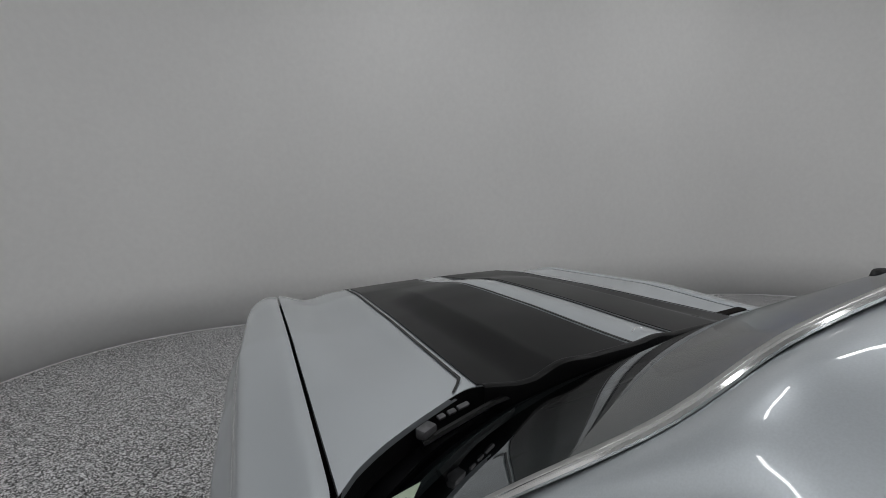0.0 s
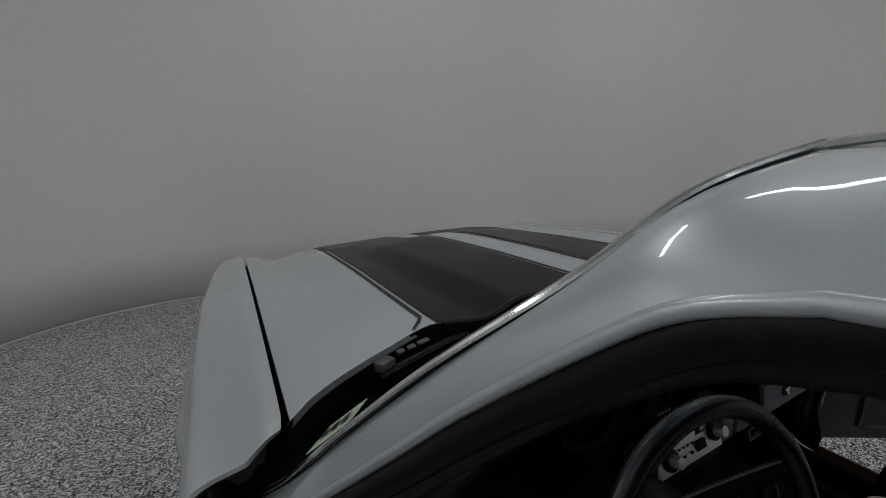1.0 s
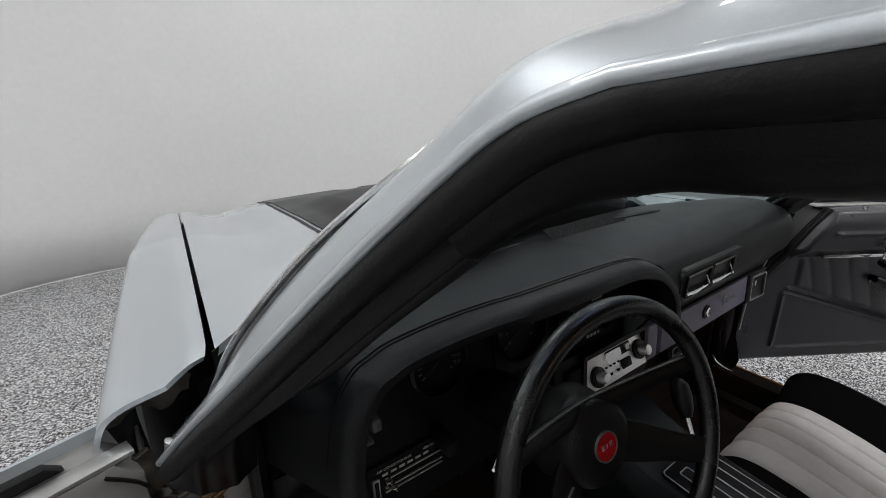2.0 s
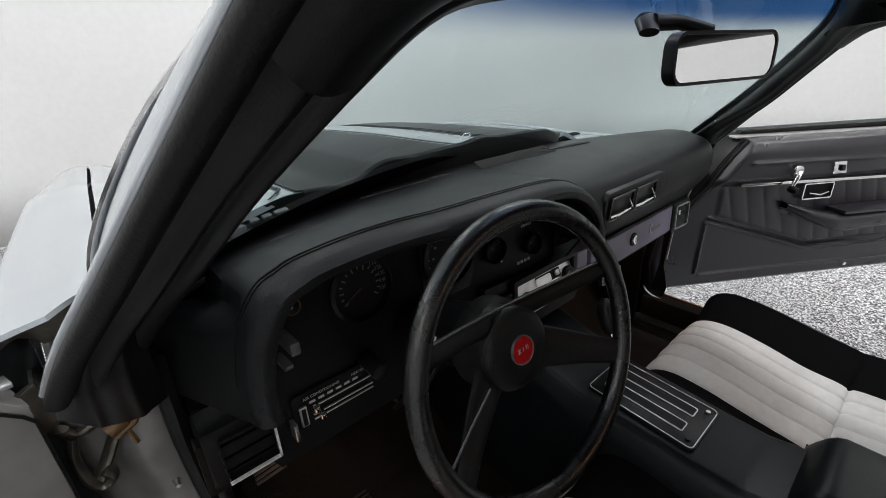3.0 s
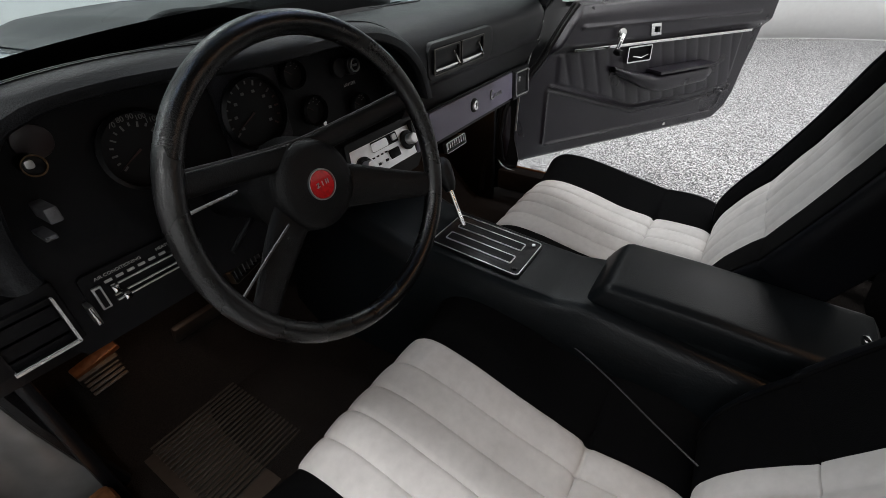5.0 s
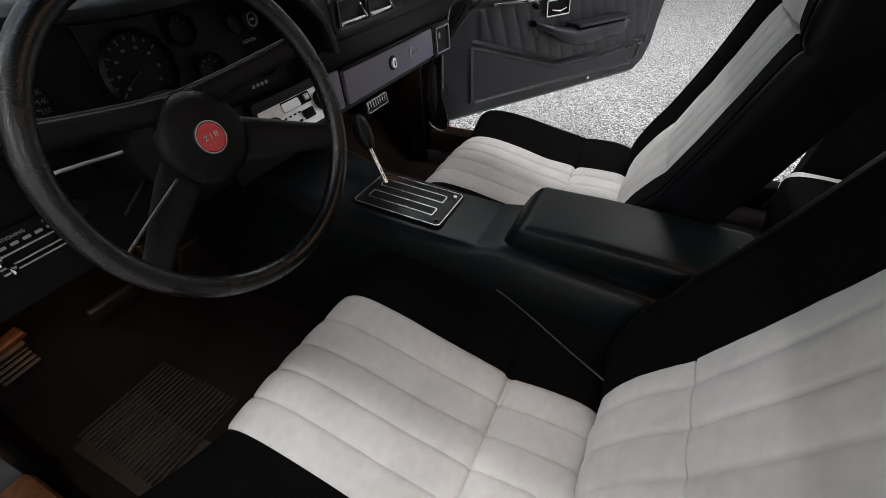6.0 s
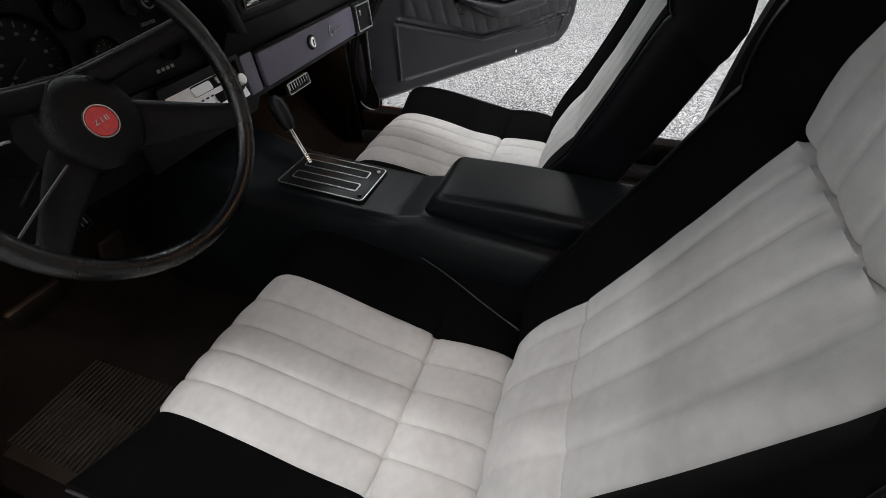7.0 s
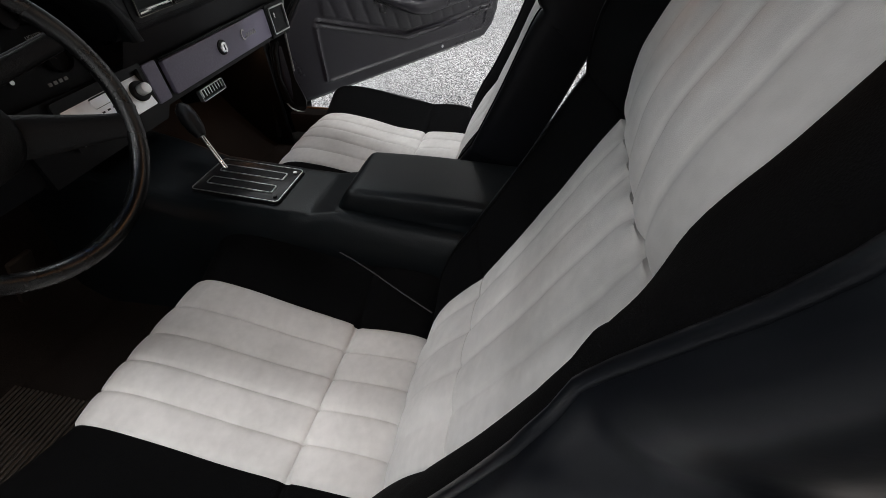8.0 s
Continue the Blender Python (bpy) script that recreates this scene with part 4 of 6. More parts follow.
    # knobs at the left of the panel
    for s, h, r, d, mat, lab in ((-0.231, 0.064, 0.019, 0.005, WARNLENS, "dim reddish warning lens"), (-0.246, 0.046, 0.0105, 0.030, TRIM_BLACK, "black headlamp knob"),
                               (0.252, 0.047, 0.0165, 0.020, TRIM_BLACK, "black lighter bezel"), (0.226, 0.047, 0.0165, 0.012, TRIM_BLACK, "black rear defog knob")):
        part("knob", disc_on(face, s, h, r, 0.0, d, 24, min(r, d) * 0.25), mat, dash, lab)
    part("knob_ring", lathe_ring(face, 0.254, 0.047, 0.0095, 0.012, 0.020, 0.023), SATIN, dash, "bright ring of the lighter")
    part("knob_mark", block(face, 0.254, 0.047, 0.010, 0.0035, 0.020, 0.0225), SATIN, dash, "pale symbol on the lighter")
    part("knob_ring", lathe_ring(face, -0.246, 0.046, 0.0102, 0.0118, 0.028, 0.031), RUST, dash, "brass ring of the headlamp knob")
    part("knob_cap", block(face, -0.2495, 0.049, 0.0085, 0.0095, 0.030, 0.033, 0.001, 0.003), SATIN, dash, "bright cap of the headlamp knob")
    part("wiper_switch", block(face, -0.258, -0.004, 0.013, 0.018, 0.0, 0.045, 0.002, 0.002), DULLMETAL, dash, "dull wiper switch")
    part("switch_lever", block(face, -0.270, -0.027, 0.012, 0.006, 0.0, 0.042, 0.002), DULLMETAL, dash, "dull wiper lever")
    part("panel_screw", disc_on(face, 0.168, -0.036, 0.004, 0.0, 0.006, 12), CHROME, dash)
    text("lettering", "LIGHTER", 0.0080, face, 0.252, 0.013, 0.0006, MARK, dash, "small pale word under the lighter")
    part("label_bar", merge(*[block(face, 0.225 + 0.011 * k, -0.062, 0.007, 0.006, 0.0, 0.0012) for k in range(4)]), MARK, dash, "small pale lettering", flat=True)
    # heater and air sliders
    sl = facing(-0.515, 0.2225, 0.672, -2)
    part("slider_plate", block(sl, 0.0, 0.0, 0.13, 0.062, -0.012, 0.0005, 0.0), PANEL, dash, "black air control plate")
    for h in (0.004, -0.010, -0.018):
        part("slider_track", block(sl, 0.012, h, 0.10, 0.0022, 0.002, 0.0045), SATIN, dash, "thin bright slider track")
    for s, h in ((-0.034, 0.002), (-0.027, -0.014)):
        part("slider_knob", block(sl, s, h, 0.009, 0.011, 0.002, 0.014, 0.002), CHROME, dash, "chrome slider knob")
    part("fan_switch", block(sl, -0.052, -0.004, 0.011, 0.034, 0.002, 0.006, 0.001), SATIN, dash, "bright fan switch")
    part("fan_slot", block(sl, -0.052, -0.004, 0.006, 0.028, 0.006, 0.0068), PANEL, dash)
    text("lettering", "AIR CONDITIONING", 0.0062, sl, -0.020, 0.0215, 0.0026, MARK, dash, "pale words above the sliders")
    text("lettering", "HEATER", 0.0062, sl, 0.040, 0.0215, 0.0026, MARK, dash, "pale word above the sliders")
    bars = [block(sl, -0.036 + 0.014 * k, 0.0125, 0.009, 0.0038, 0.002, 0.003) for k in range(6)]
    part("label_bar", merge(*bars), MARK, dash, "small pale lettering", flat=True)
    part("dimmer_knob", disc_on(facing(-0.456, 0.226, 0.705), 0.0, 0.0, 0.014, 0.0, 0.045, 20, 0.003), TRIM_BLACK, dash, "black round knob")
    # radio, its surround and the glovebox front
    low = facing(0.0, 0.206, 0.665, -3)
    part("lower_panel", prism([(-0.20, 0.062), (0.135, 0.048), (0.70, 0.048), (0.70, -0.052), (0.12, -0.052), (0.10, -0.075), (-0.20, -0.075)], -0.05, -0.006, low), TRIM_BLACK, dash, "black lower dash panel")
    part("radio_bezel", frame_ring(0.216, 0.095, 0.006, 0.010, -0.004, 0.006, lambda s, h, d: low(s - 0.022, h + 0.008, d)), TRIM_BLACK, dash, "black radio bezel")
    rad = facing(-0.022, 0.207, 0.673, -22)
    radio = part("radio", block(rad, 0, 0, 0.194, 0.080, -0.010, 0.003, 0.001, 0.003), RADIO, dash, "bright chrome-faced radio")
    part("side_pocket", block(low, -0.152, 0.010, 0.038, 0.050, -0.004, 0.004, 0.002), PANEL, dash, "dark switch blank")
    for s, h in ((-0.066, -0.013), (0.078, -0.004)):
        part("knob_base", disc_on(rad, s, h, 0.021, 0.003, 0.010, 24, 0.002), TRIM_BLACK, dash, "black knob collar")
        part("radio_knob", disc_on(rad, s, h, 0.0115, 0.010, 0.030, 24, 0.003), RADIO, dash, "bright radio knob")
    part("radio_display", block(rad, 0.012, 0.014, 0.082, 0.021, 0.003, 0.0045, 0, 0.003), PANEL, dash, "dark radio dial")
    part("radio_pointer", block(rad, -0.006, 0.013, 0.050, 0.017, 0.0045, 0.0060, 0, 0.004), RADIO, dash, "bright tape slot plate")
    part("radio_eject", block(rad, 0.040, 0.015, 0.014, 0.013, 0.0045, 0.0085, 0.001), SATIN, dash, "bright eject button")
    for k in range(5):
        part("radio_button", block(rad, -0.048 + 0.0135 * k, -0.006, 0.006, 0.003, 0.003, 0.0048), PANEL, dash, "small dark radio mark")
        part("radio_button", block(rad, -0.036 + 0.012 * k, -0.022, 0.008, 0.005, 0.003, 0.0050), PANEL if k % 2 else RADIO, dash, "small radio button")
    part("radio_button", block(rad, 0.028, -0.016, 0.032, 0.019, 0.003, 0.007, 0.001), PANEL, dash, "dark radio push button")
    part("radio_plate", block(rad, -0.040, -0.016, 0.046, 0.021, 0.003, 0.0042, 0, 0.009), RADIO, dash, "satin plate of the radio")
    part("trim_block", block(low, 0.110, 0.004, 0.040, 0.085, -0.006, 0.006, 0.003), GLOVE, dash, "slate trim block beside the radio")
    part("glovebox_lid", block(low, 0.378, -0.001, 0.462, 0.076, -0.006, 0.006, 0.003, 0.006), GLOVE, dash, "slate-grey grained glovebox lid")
    part("lid_molding", block(low, 0.39, 0.043, 0.50, 0.005, -0.004, 0.007, 0.001), TRIM_BLACK, dash, "black molding over the glovebox")
    part("lock_ring", disc_on(low, 0.352, 0.002, 0.0185, 0.004, 0.009, 28, 0.002), TRIM_BLACK, dash)
    part("glovebox_lock", disc_on(low, 0.352, 0.002, 0.0135, 0.006, 0.014, 24, 0.002), CHROME, dash, "chrome glovebox lock")
    part("lock_slot", block(low, 0.352, 0.002, 0.003, 0.014, 0.014, 0.0146), PANEL, dash)
    script = [prism([(0.452 + 0.0095 * math.cos(w) * q, 0.004 + 0.014 * math.sin(w) * q) for w, q in [(radians(a), 1.0) for a in range(50, 311, 20)] + [(radians(a), 0.72) for a in range(310, 49, -20)]], 0.006, 0.0085, low)]
    script += [tube([low(0.462 + 0.010 * k, -0.006, 0.007), low(0.466 + 0.010 * k, 0.004, 0.007), low(0.470 + 0.010 * k, -0.006, 0.007)], 0.0014, 5) for k in range(5)]
    part("script_badge", merge(*script), SATIN, dash, "small bright script badge")
    # vents
    def vent(place, w, h, name, lab, slats, turn, mat=CHROME, border=0.006):
        v = part(name, frame_ring(w, h, 0.004, border, -0.006, 0.008, place), mat, dash, lab)
        part("vent_well", block(place, 0, 0, w - border, h - border, -0.03, -0.024), PANEL, dash)
        bars = []
        for k in range(slats):
            q = (k + 0.5) / slats - 0.5
            bars.append(block(place, 0, q * (h - 2 * border), w - 2 * border, 0.0035, -0.022, 0.001))
        part("vent_slats", merge(*bars), TRIM_BLACK, dash, "black vent slats")
    cen = facing(0.172, 0.137, 0.834, 3)
    part("vent_surround", block(cen, 0.018, 0.0, 0.265, 0.070, -0.012, 0.003, 0.002, 0.02), TRIM_BLACK, dash, "black oval vent surround")
    for s in (-0.052, 0.05):
        pl = lambda a, b, d, s=s: cen(a + s, b, d)
        vent(pl, 0.094, 0.048, "center_vent", "center air vent", 1, 0, TRIM_BLACK, 0.0035)
        part("vent_edge", frame_ring(0.095, 0.050, 0.003, 0.0012, 0.007, 0.0092, pl), GREASE, dash, "thin dull vent edge")
        part("vent_vane", tube([cen(s - 0.043, -0.0165, 0.006), cen(s - 0.02, -0.0150, 0.010), cen(s + 0.043, -0.0145, 0.008)], [0.0046, 0.0042, 0.0026], 8), CHROME, dash, "bright lower vane of the vent")
        part("vent_tab", tube([cen(s + 0.030, 0.010, 0.004), cen(s + 0.034, -0.004, 0.010), cen(s + 0.043, -0.0155, 0.011)], 0.0024, 6), CHROME, dash, "bright vent tab")
    vr = facing(0.632, 0.195, 0.664, -3, -4)
    part("vent_box", block(vr, 0, 0, 0.098, 0.092, -0.04, 0.002, 0.003, 0.006), VINYL, dash, "black side vent housing")
    vent(vr, 0.078, 0.072, "side_vent", "side air vent with thin bright rim", 4, 0, SATIN, 0.0028)
    part("vent_wheel", block(vr, -0.022, 0.014, 0.008, 0.016, 0.001, 0.010, 0.002), CHROME, dash, "bright vent thumbwheel")
    vl = facing(-0.643, 0.222, 0.668, 0, 0)
    part("vent_box", block(vl, -0.004, 0.004, 0.094, 0.090, -0.05, 0.001, 0.003, 0.004), PANEL, dash, "black knee vent housing")
    # dark frame; bright bars put the chrome's shine on two sides only
    vent(vl, 0.068, 0.070, "knee_vent", "driver's knee vent with a bright edge", 3, 0, TRIM_BLACK, 0.0023)
    part("vent_edge", merge(block(vl, 0.0335, 0.0, 0.0030, 0.070, 0.008, 0.0125), block(vl, 0.0, -0.0345, 0.068, 0.0030, 0.008, 0.0125)), STALK, dash, "shining right and lower sides of the vent frame")
    under = facing(0.266, 0.215, 0.588, -10)
    part("ashtray", frame_ring(0.094, 0.028, 0.004, 0.0018, 0.0, 0.012, under), SATIN, dash, "chrome slotted vent under the dash")
    part("ashtray_slots", merge(*[block(under, -0.038 + 0.0108 * k, 0.004, 0.0022, 0.018, 0.0, 0.010) for k in range(8)]), CHROME, dash, "bright slot bars")
    part("ashtray_box", block(under, 0, 0, 0.088, 0.026, -0.06, 0.002), PANEL, dash, "dark under-dash box")
    left = facing(-0.340, 0.302, 0.540, -10, 18)
    part("ashtray", frame_ring(0.084, 0.028, 0.004, 0.0016, 0.0, 0.012, left), GREASE, dash, "slotted vent under the driver's dash")
    part("ashtray_slots", merge(*[block(left, -0.034 + 0.0112 * k, 0.002, 0.0022, 0.019, 0.0, 0.012) for k in range(7)]), SATIN, dash, "bright slot bars")
    part("ashtray_box", block(left, 0, 0, 0.080, 0.026, -0.06, 0.002), PANEL, dash, "dark under-dash box")
    # lower left knee panel, label plate and brake release
    knee = facing(-0.45, 0.245, 0.605, 8)
    part("knee_panel", prism([(-0.25, 0.09), (0.30, 0.09), (0.30, -0.02), (-0.05, -0.015), (-0.25, -0.01)], -0.02, 0.0, knee), TRIM_BLACK, dash, "black knee panel")
    part("label_bar", block(knee, -0.135, 0.006, 0.07, 0.010, 0.0, 0.0015), MAT, dash, "dark label plate")
    part("brake_release", block(facing(-0.584, 0.225, 0.655), 0, 0, 0.006, 0.03, 0.0, 0.018, 0.002), SATIN, dash, "bright brake release lever")


def build_wheel():
    tilt = 16.4
    m = pose(-0.3645, -0.028, 0.8013, 90 - tilt, 0, -3)        # local z points at the driver
    rim = lathe([(0.1712 + 0.0125 * math.cos(w), 0.0125 * math.sin(w)) for w in np.linspace(0, 2 * math.pi, 17)], m, 72, cap=False)
    wheel = part("steering_wheel", rim, WHEELGRIP, car, "black four-spoke sport steering wheel")
    deep = m @ Matrix.Translation((0.002, 0, -0.077))
    hub = lathe([(0.0, 0.0480), (0.030, 0.0475), (0.044, 0.0455), (0.0515, 0.0415), (0.0550, 0.0350), (0.0565, 0.026), (0.0565, 0.010), (0.060, 0.002), (0.062, -0.015), (0.045, -0.04)], deep, 48, cap=False)
    part("hub_pad", hub, SPOKE, wheel, "round black hub pad")
    part("emblem", lathe([(0.0, 0.0500), (0.0165, 0.0500), (0.0172, 0.0490), (0.0175, 0.046)], deep, 40, cap=False), RED, wheel, "round red emblem with silver bars")
    part("emblem_ring", lathe([(0.0172, 0.0480), (0.0176, 0.0508), (0.0188, 0.0508), (0.0192, 0.0470)], deep, 40, cap=False), SATIN, wheel, "thin silver ring round the emblem")
    tr = m.copy()
    bars = []
    for sx, sy, w, h, tilt_ in ((-0.0065, -0.0015, 0.0048, 0.0011, 12), (-0.0068, 0.0030, 0.0048, 0.0011, 12), (-0.0066, 0.0006, 0.0055, 0.0010, 50), (0.0002, 0.0012, 0.0012, 0.0058, 0), (0.0055, 0.0018, 0.0012, 0.0060, 0), (0.0085, 0.0018, 0.0012, 0.0060, 0)):
        b = box((sx, sy, 0.0505), (w, h, 0.0012), 0.0003, Euler((0, 0, radians(tilt_))).to_matrix())
        b.transform(deep)
        bars.append(b)
    part("emblem_bars", merge(*bars), SATIN, wheel, "silver bars on the emblem", flat=True)
    for a0, w0, w1 in ((-22, 0.040, 0.024), (-147, 0.036, 0.022)):
        def spoke(u, v, a0=a0, w0=w0, w1=w1):
            r = 0.040 + 0.128 * u
            half = (w0 + (w1 - w0) * smooth(0, 1, u)) * 0.72
            w = 2 * math.pi * v
            z = -0.052 + 0.052 * u ** 1.3
            p = Vector((r, half * math.cos(w), z + (0.010 - 0.003 * u) * math.sin(w)))
            return m @ (Matrix.Rotation(radians(a0), 4, "Z") @ p)
        part("spoke", grid(spoke, 12, 16), SPOKE, wheel, "black vinyl spoke")
    # pale tube laid on as the highlight along the lower left spoke's edge
    part("spoke_stitch", tube([m @ Vector((-0.057, -0.0252, -0.031)), m @ Vector((-0.105, -0.0428, -0.0155)), m @ Vector((-0.150, -0.0596, 0.001))], 0.0016, 6), PIPING, wheel, "pale line for the lower spoke's edge highlight")
    def bar(u, v):
        q = 2 * u - 1
        a = abs(q)
        top, low = 0.0555 + 0.0175 * a ** 1.3, 0.026 + 0.022 * a
        w = 2 * math.pi * v
        return m @ Vector((0.164 * q, (top + low) / 2 + (top - low) / 2 * math.copysign(abs(math.cos(w)) ** 0.7, math.cos(w)), -0.050 + 0.048 * a ** 1.4 + (0.008 - 0.002 * a) * math.sin(w)))
    part("spoke", grid(bar, 40, 20), SPOKE, wheel, "wide black vinyl upper spokes")
    part("spoke_stitch", tube([m @ Vector((0.164 * q, 0.0560 + 0.0175 * abs(q) ** 1.3, -0.044 + 0.048 * abs(q) ** 1.4)) for q in np.linspace(-0.88, 0.88, 25)], 0.0013, 6), PIPING, wheel, "pale edge of the spokes")
    axis = m.to_3x3() @ Vector((0, 0, 1))
    c = m.translation
    part("steering_column", tube([c - axis * 0.10, c - axis * 0.14, c - axis * 0.22, c - axis * 0.36], [0.040, 0.048, 0.046, 0.043], 20), TRIM_BLACK, car, "black steering column")
    part("signal_stalk", tube([(-0.385, 0.130, 0.766), (-0.425, 0.0985, 0.781), (-0.465, 0.069, 0.796), (-0.503, 0.0414, 0.8094)], [0.0022, 0.0021, 0.0020, 0.0020], 8), STALK, car, "chrome turn-signal stalk")
    part("column_lever", tube([c - axis * 0.16 + Vector((-0.03, 0, -0.03)), c - axis * 0.15 + Vector((-0.085, -0.01, -0.055))], 0.004, 8), TRIM_BLACK, car, "black tilt lever")


def build_console():
    def body(u, v):
        st = [(0.44, 0.60, 0.105, 0.16), (0.30, 0.575, 0.10, 0.15), (0.16, 0.545, 0.095, 0.145), (0.07, 0.518, 0.092, 0.14), (-0.14, 0.503, 0.088, 0.135), (-0.215, 0.500, 0.086, 0.135), (-0.275, 0.512, 0.084, 0.13), (-0.70, 0.46, 0.080, 0.13)]
        f = u * (len(st) - 1)
        i = min(int(f), len(st) - 2)
        f -= i
        y, z, a, b = (st[i][k] + (st[i + 1][k] - st[i][k]) * f for k in range(4))
        prof = [(-b, 0.20), (-b + 0.008, 0.30), (-a - 0.022, z - 0.065), (-a - 0.010, z - 0.024), (-a + 0.006, z - 0.004), (-a + 0.03, z), (a - 0.03, z), (a - 0.006, z - 0.004), (a + 0.010, z - 0.024), (a + 0.022, z - 0.065), (b - 0.008, 0.30), (b, 0.20)]
        p = curve_at([(q[0], 0, q[1]) for q in prof], v)
        return (p.x - 0.008, y, p.z)
    con = part("center_console", grid(body, 42, 48), CONSOLE, car, "black vinyl center console")
    flat = lambda s, h, d: Vector((-0.009 + s, -0.040 + h, 0.5145 + d + h * 0.071))
    part("shift_plate", prism(rounded(0.125, 0.20, 0.010), -0.006, 0.0012, flat, 0.001), TRIM_BLACK, con, "black shifter plate")
    part("plate_rim", frame_ring(0.122, 0.196, 0.009, 0.0014, 0.001, 0.0030, flat), SATIN, con, "thin bright rim of the shifter plate")
    for s, hl in ((-0.022, 0.150), (0.026, 0.150)):
        pl = lambda a, b, d, s=s: flat(a + s, b + 0.004, d)
        part("shift_slot", prism(rounded(0.020, hl - 0.006, 0.003), 0.0005, 0.0036, pl), PANEL, con, "dark shifter slot")
        part("slot_rim", frame_ring(0.026, hl, 0.004, 0.0015, 0.001, 0.0036, pl), SATIN, con, "bright rim of the shifter slot")
    part("plate_screw", disc_on(lambda s, h, d: flat(s, h, d), 0.045, -0.085, 0.004, 0.002, 0.005, 12), SATIN, con)
    part("plate_screw", disc_on(lambda s, h, d: flat(s, h, d), -0.045, -0.085, 0.004, 0.002, 0.005, 12), TRIM_BLACK, con)
    part("shift_lever", tube([(0.014, 0.022, 0.505), (0.026, 0.052, 0.55), (0.036, 0.078, 0.592)], 0.0052, 10), CHROME, con, "chrome shift lever")
    part("shift_knob", tube([(0.034, 0.074, 0.586), (0.038, 0.083, 0.600), (0.043, 0.095, 0.622), (0.046, 0.103, 0.642), (0.048, 0.107, 0.652)], [0.010, 0.017, 0.0195, 0.0165, 0.006], 18), TRIM_BLACK, con, "black shift knob")
    # armrest bin
    arm = part("armrest_bin", box((0.006, -0.47, 0.455), (0.150, 0.42, 0.115), 0.018, seg=3), CONSOLE, con, "black armrest bin")
    def lid(u, v):
        y = -0.262 - 0.415 * u
        edge = smooth(0.0, 0.10, u) * smooth(1.0, 0.94, u)
        zt = 0.502 + (0.050 - 0.012 * smooth(0.3, 1, u)) * math.sqrt(max(0, edge))
        prof = [(-0.082, 0.498), (-0.083, zt - 0.018), (-0.074, zt - 0.004), (-0.05, zt), (0.05, zt), (0.074, zt - 0.004), (0.083, zt - 0.018), (0.082, 0.498)]
        p = curve_at([(a, 0, b) for a, b in prof], v)
        return (p.x + 0.012, y, p.z)
    part("armrest_lid", grid(lid, 40, 32), CONSOLE, con, "padded black armrest lid")
    part("bin_seam", tube([(-0.0735, -0.275, 0.490), (-0.0745, -0.40, 0.484), (-0.0740, -0.55, 0.478), (-0.072, -0.66, 0.474)], 0.0022, 6), PANEL, con, "dark seam under the lid")
    part("lid_latch", box((-0.058, -0.279, 0.505), (0.020, 0.022, 0.012), 0.003), TRIM_BLACK, con, "black lid latch")
    part("belt_buckle", box((-0.055, -0.64, 0.53), (0.024, 0.05, 0.07), 0.006, Euler((radians(-15), radians(12), 0)).to_matrix()), TRIM_BLACK, car, "black seat-belt buckle")
    part("buckle_tongue", box((-0.055, -0.618, 0.585), (0.022, 0.008, 0.014), 0.002, Euler((radians(-15), radians(12), 0)).to_matrix()), CHROME, car, "bright buckle tongue")


# seat: middle line of cushion and backrest, as (y, z)
CUSH = [(0.008, 0.300), (0.010, 0.355), (0.002, 0.395), (-0.026, 0.419), (-0.075, 0.427), (-0.16, 0.415), (-0.25, 0.394), (-0.335, 0.380), (-0.350, 0.371), (-0.365, 0.380), (-0.44, 0.384), (-0.482, 0.378), (-0.515, 0.352)]
BACK = [(-0.512, 0.345), (-0.493, 0.385), (-0.502, 0.430), (-0.536, 0.488), (-0.571, 0.529), (-0.581, 0.540), (-0.588, 0.552), (-0.650, 0.660), (-0.710, 0.774), (-0.727, 0.797), (-0.721, 0.816), (-0.727, 0.870), (-0.752, 0.930), (-0.785, 0.995), (-0.825, 1.035), (-0.865, 1.03)]
WING = [(0, -0.512, 0.345), (0, -0.500, 0.390), (0, -0.507, 0.435), (0, -0.538, 0.488), (0, -0.573, 0.535), (0, -0.590, 0.560), (0, -0.610, 0.592), (0, -0.655, 0.672), (0, -0.700, 0.765), (0, -0.715, 0.805), (0, -0.726, 0.838), (0, -0.745, 0.885),
        (0, -0.762, 0.935), (0, -0.788, 0.990), (0, -0.825, 1.030), (0, -0.865, 1.030)]
SEAT_X, INSERT = -0.379, 0.137


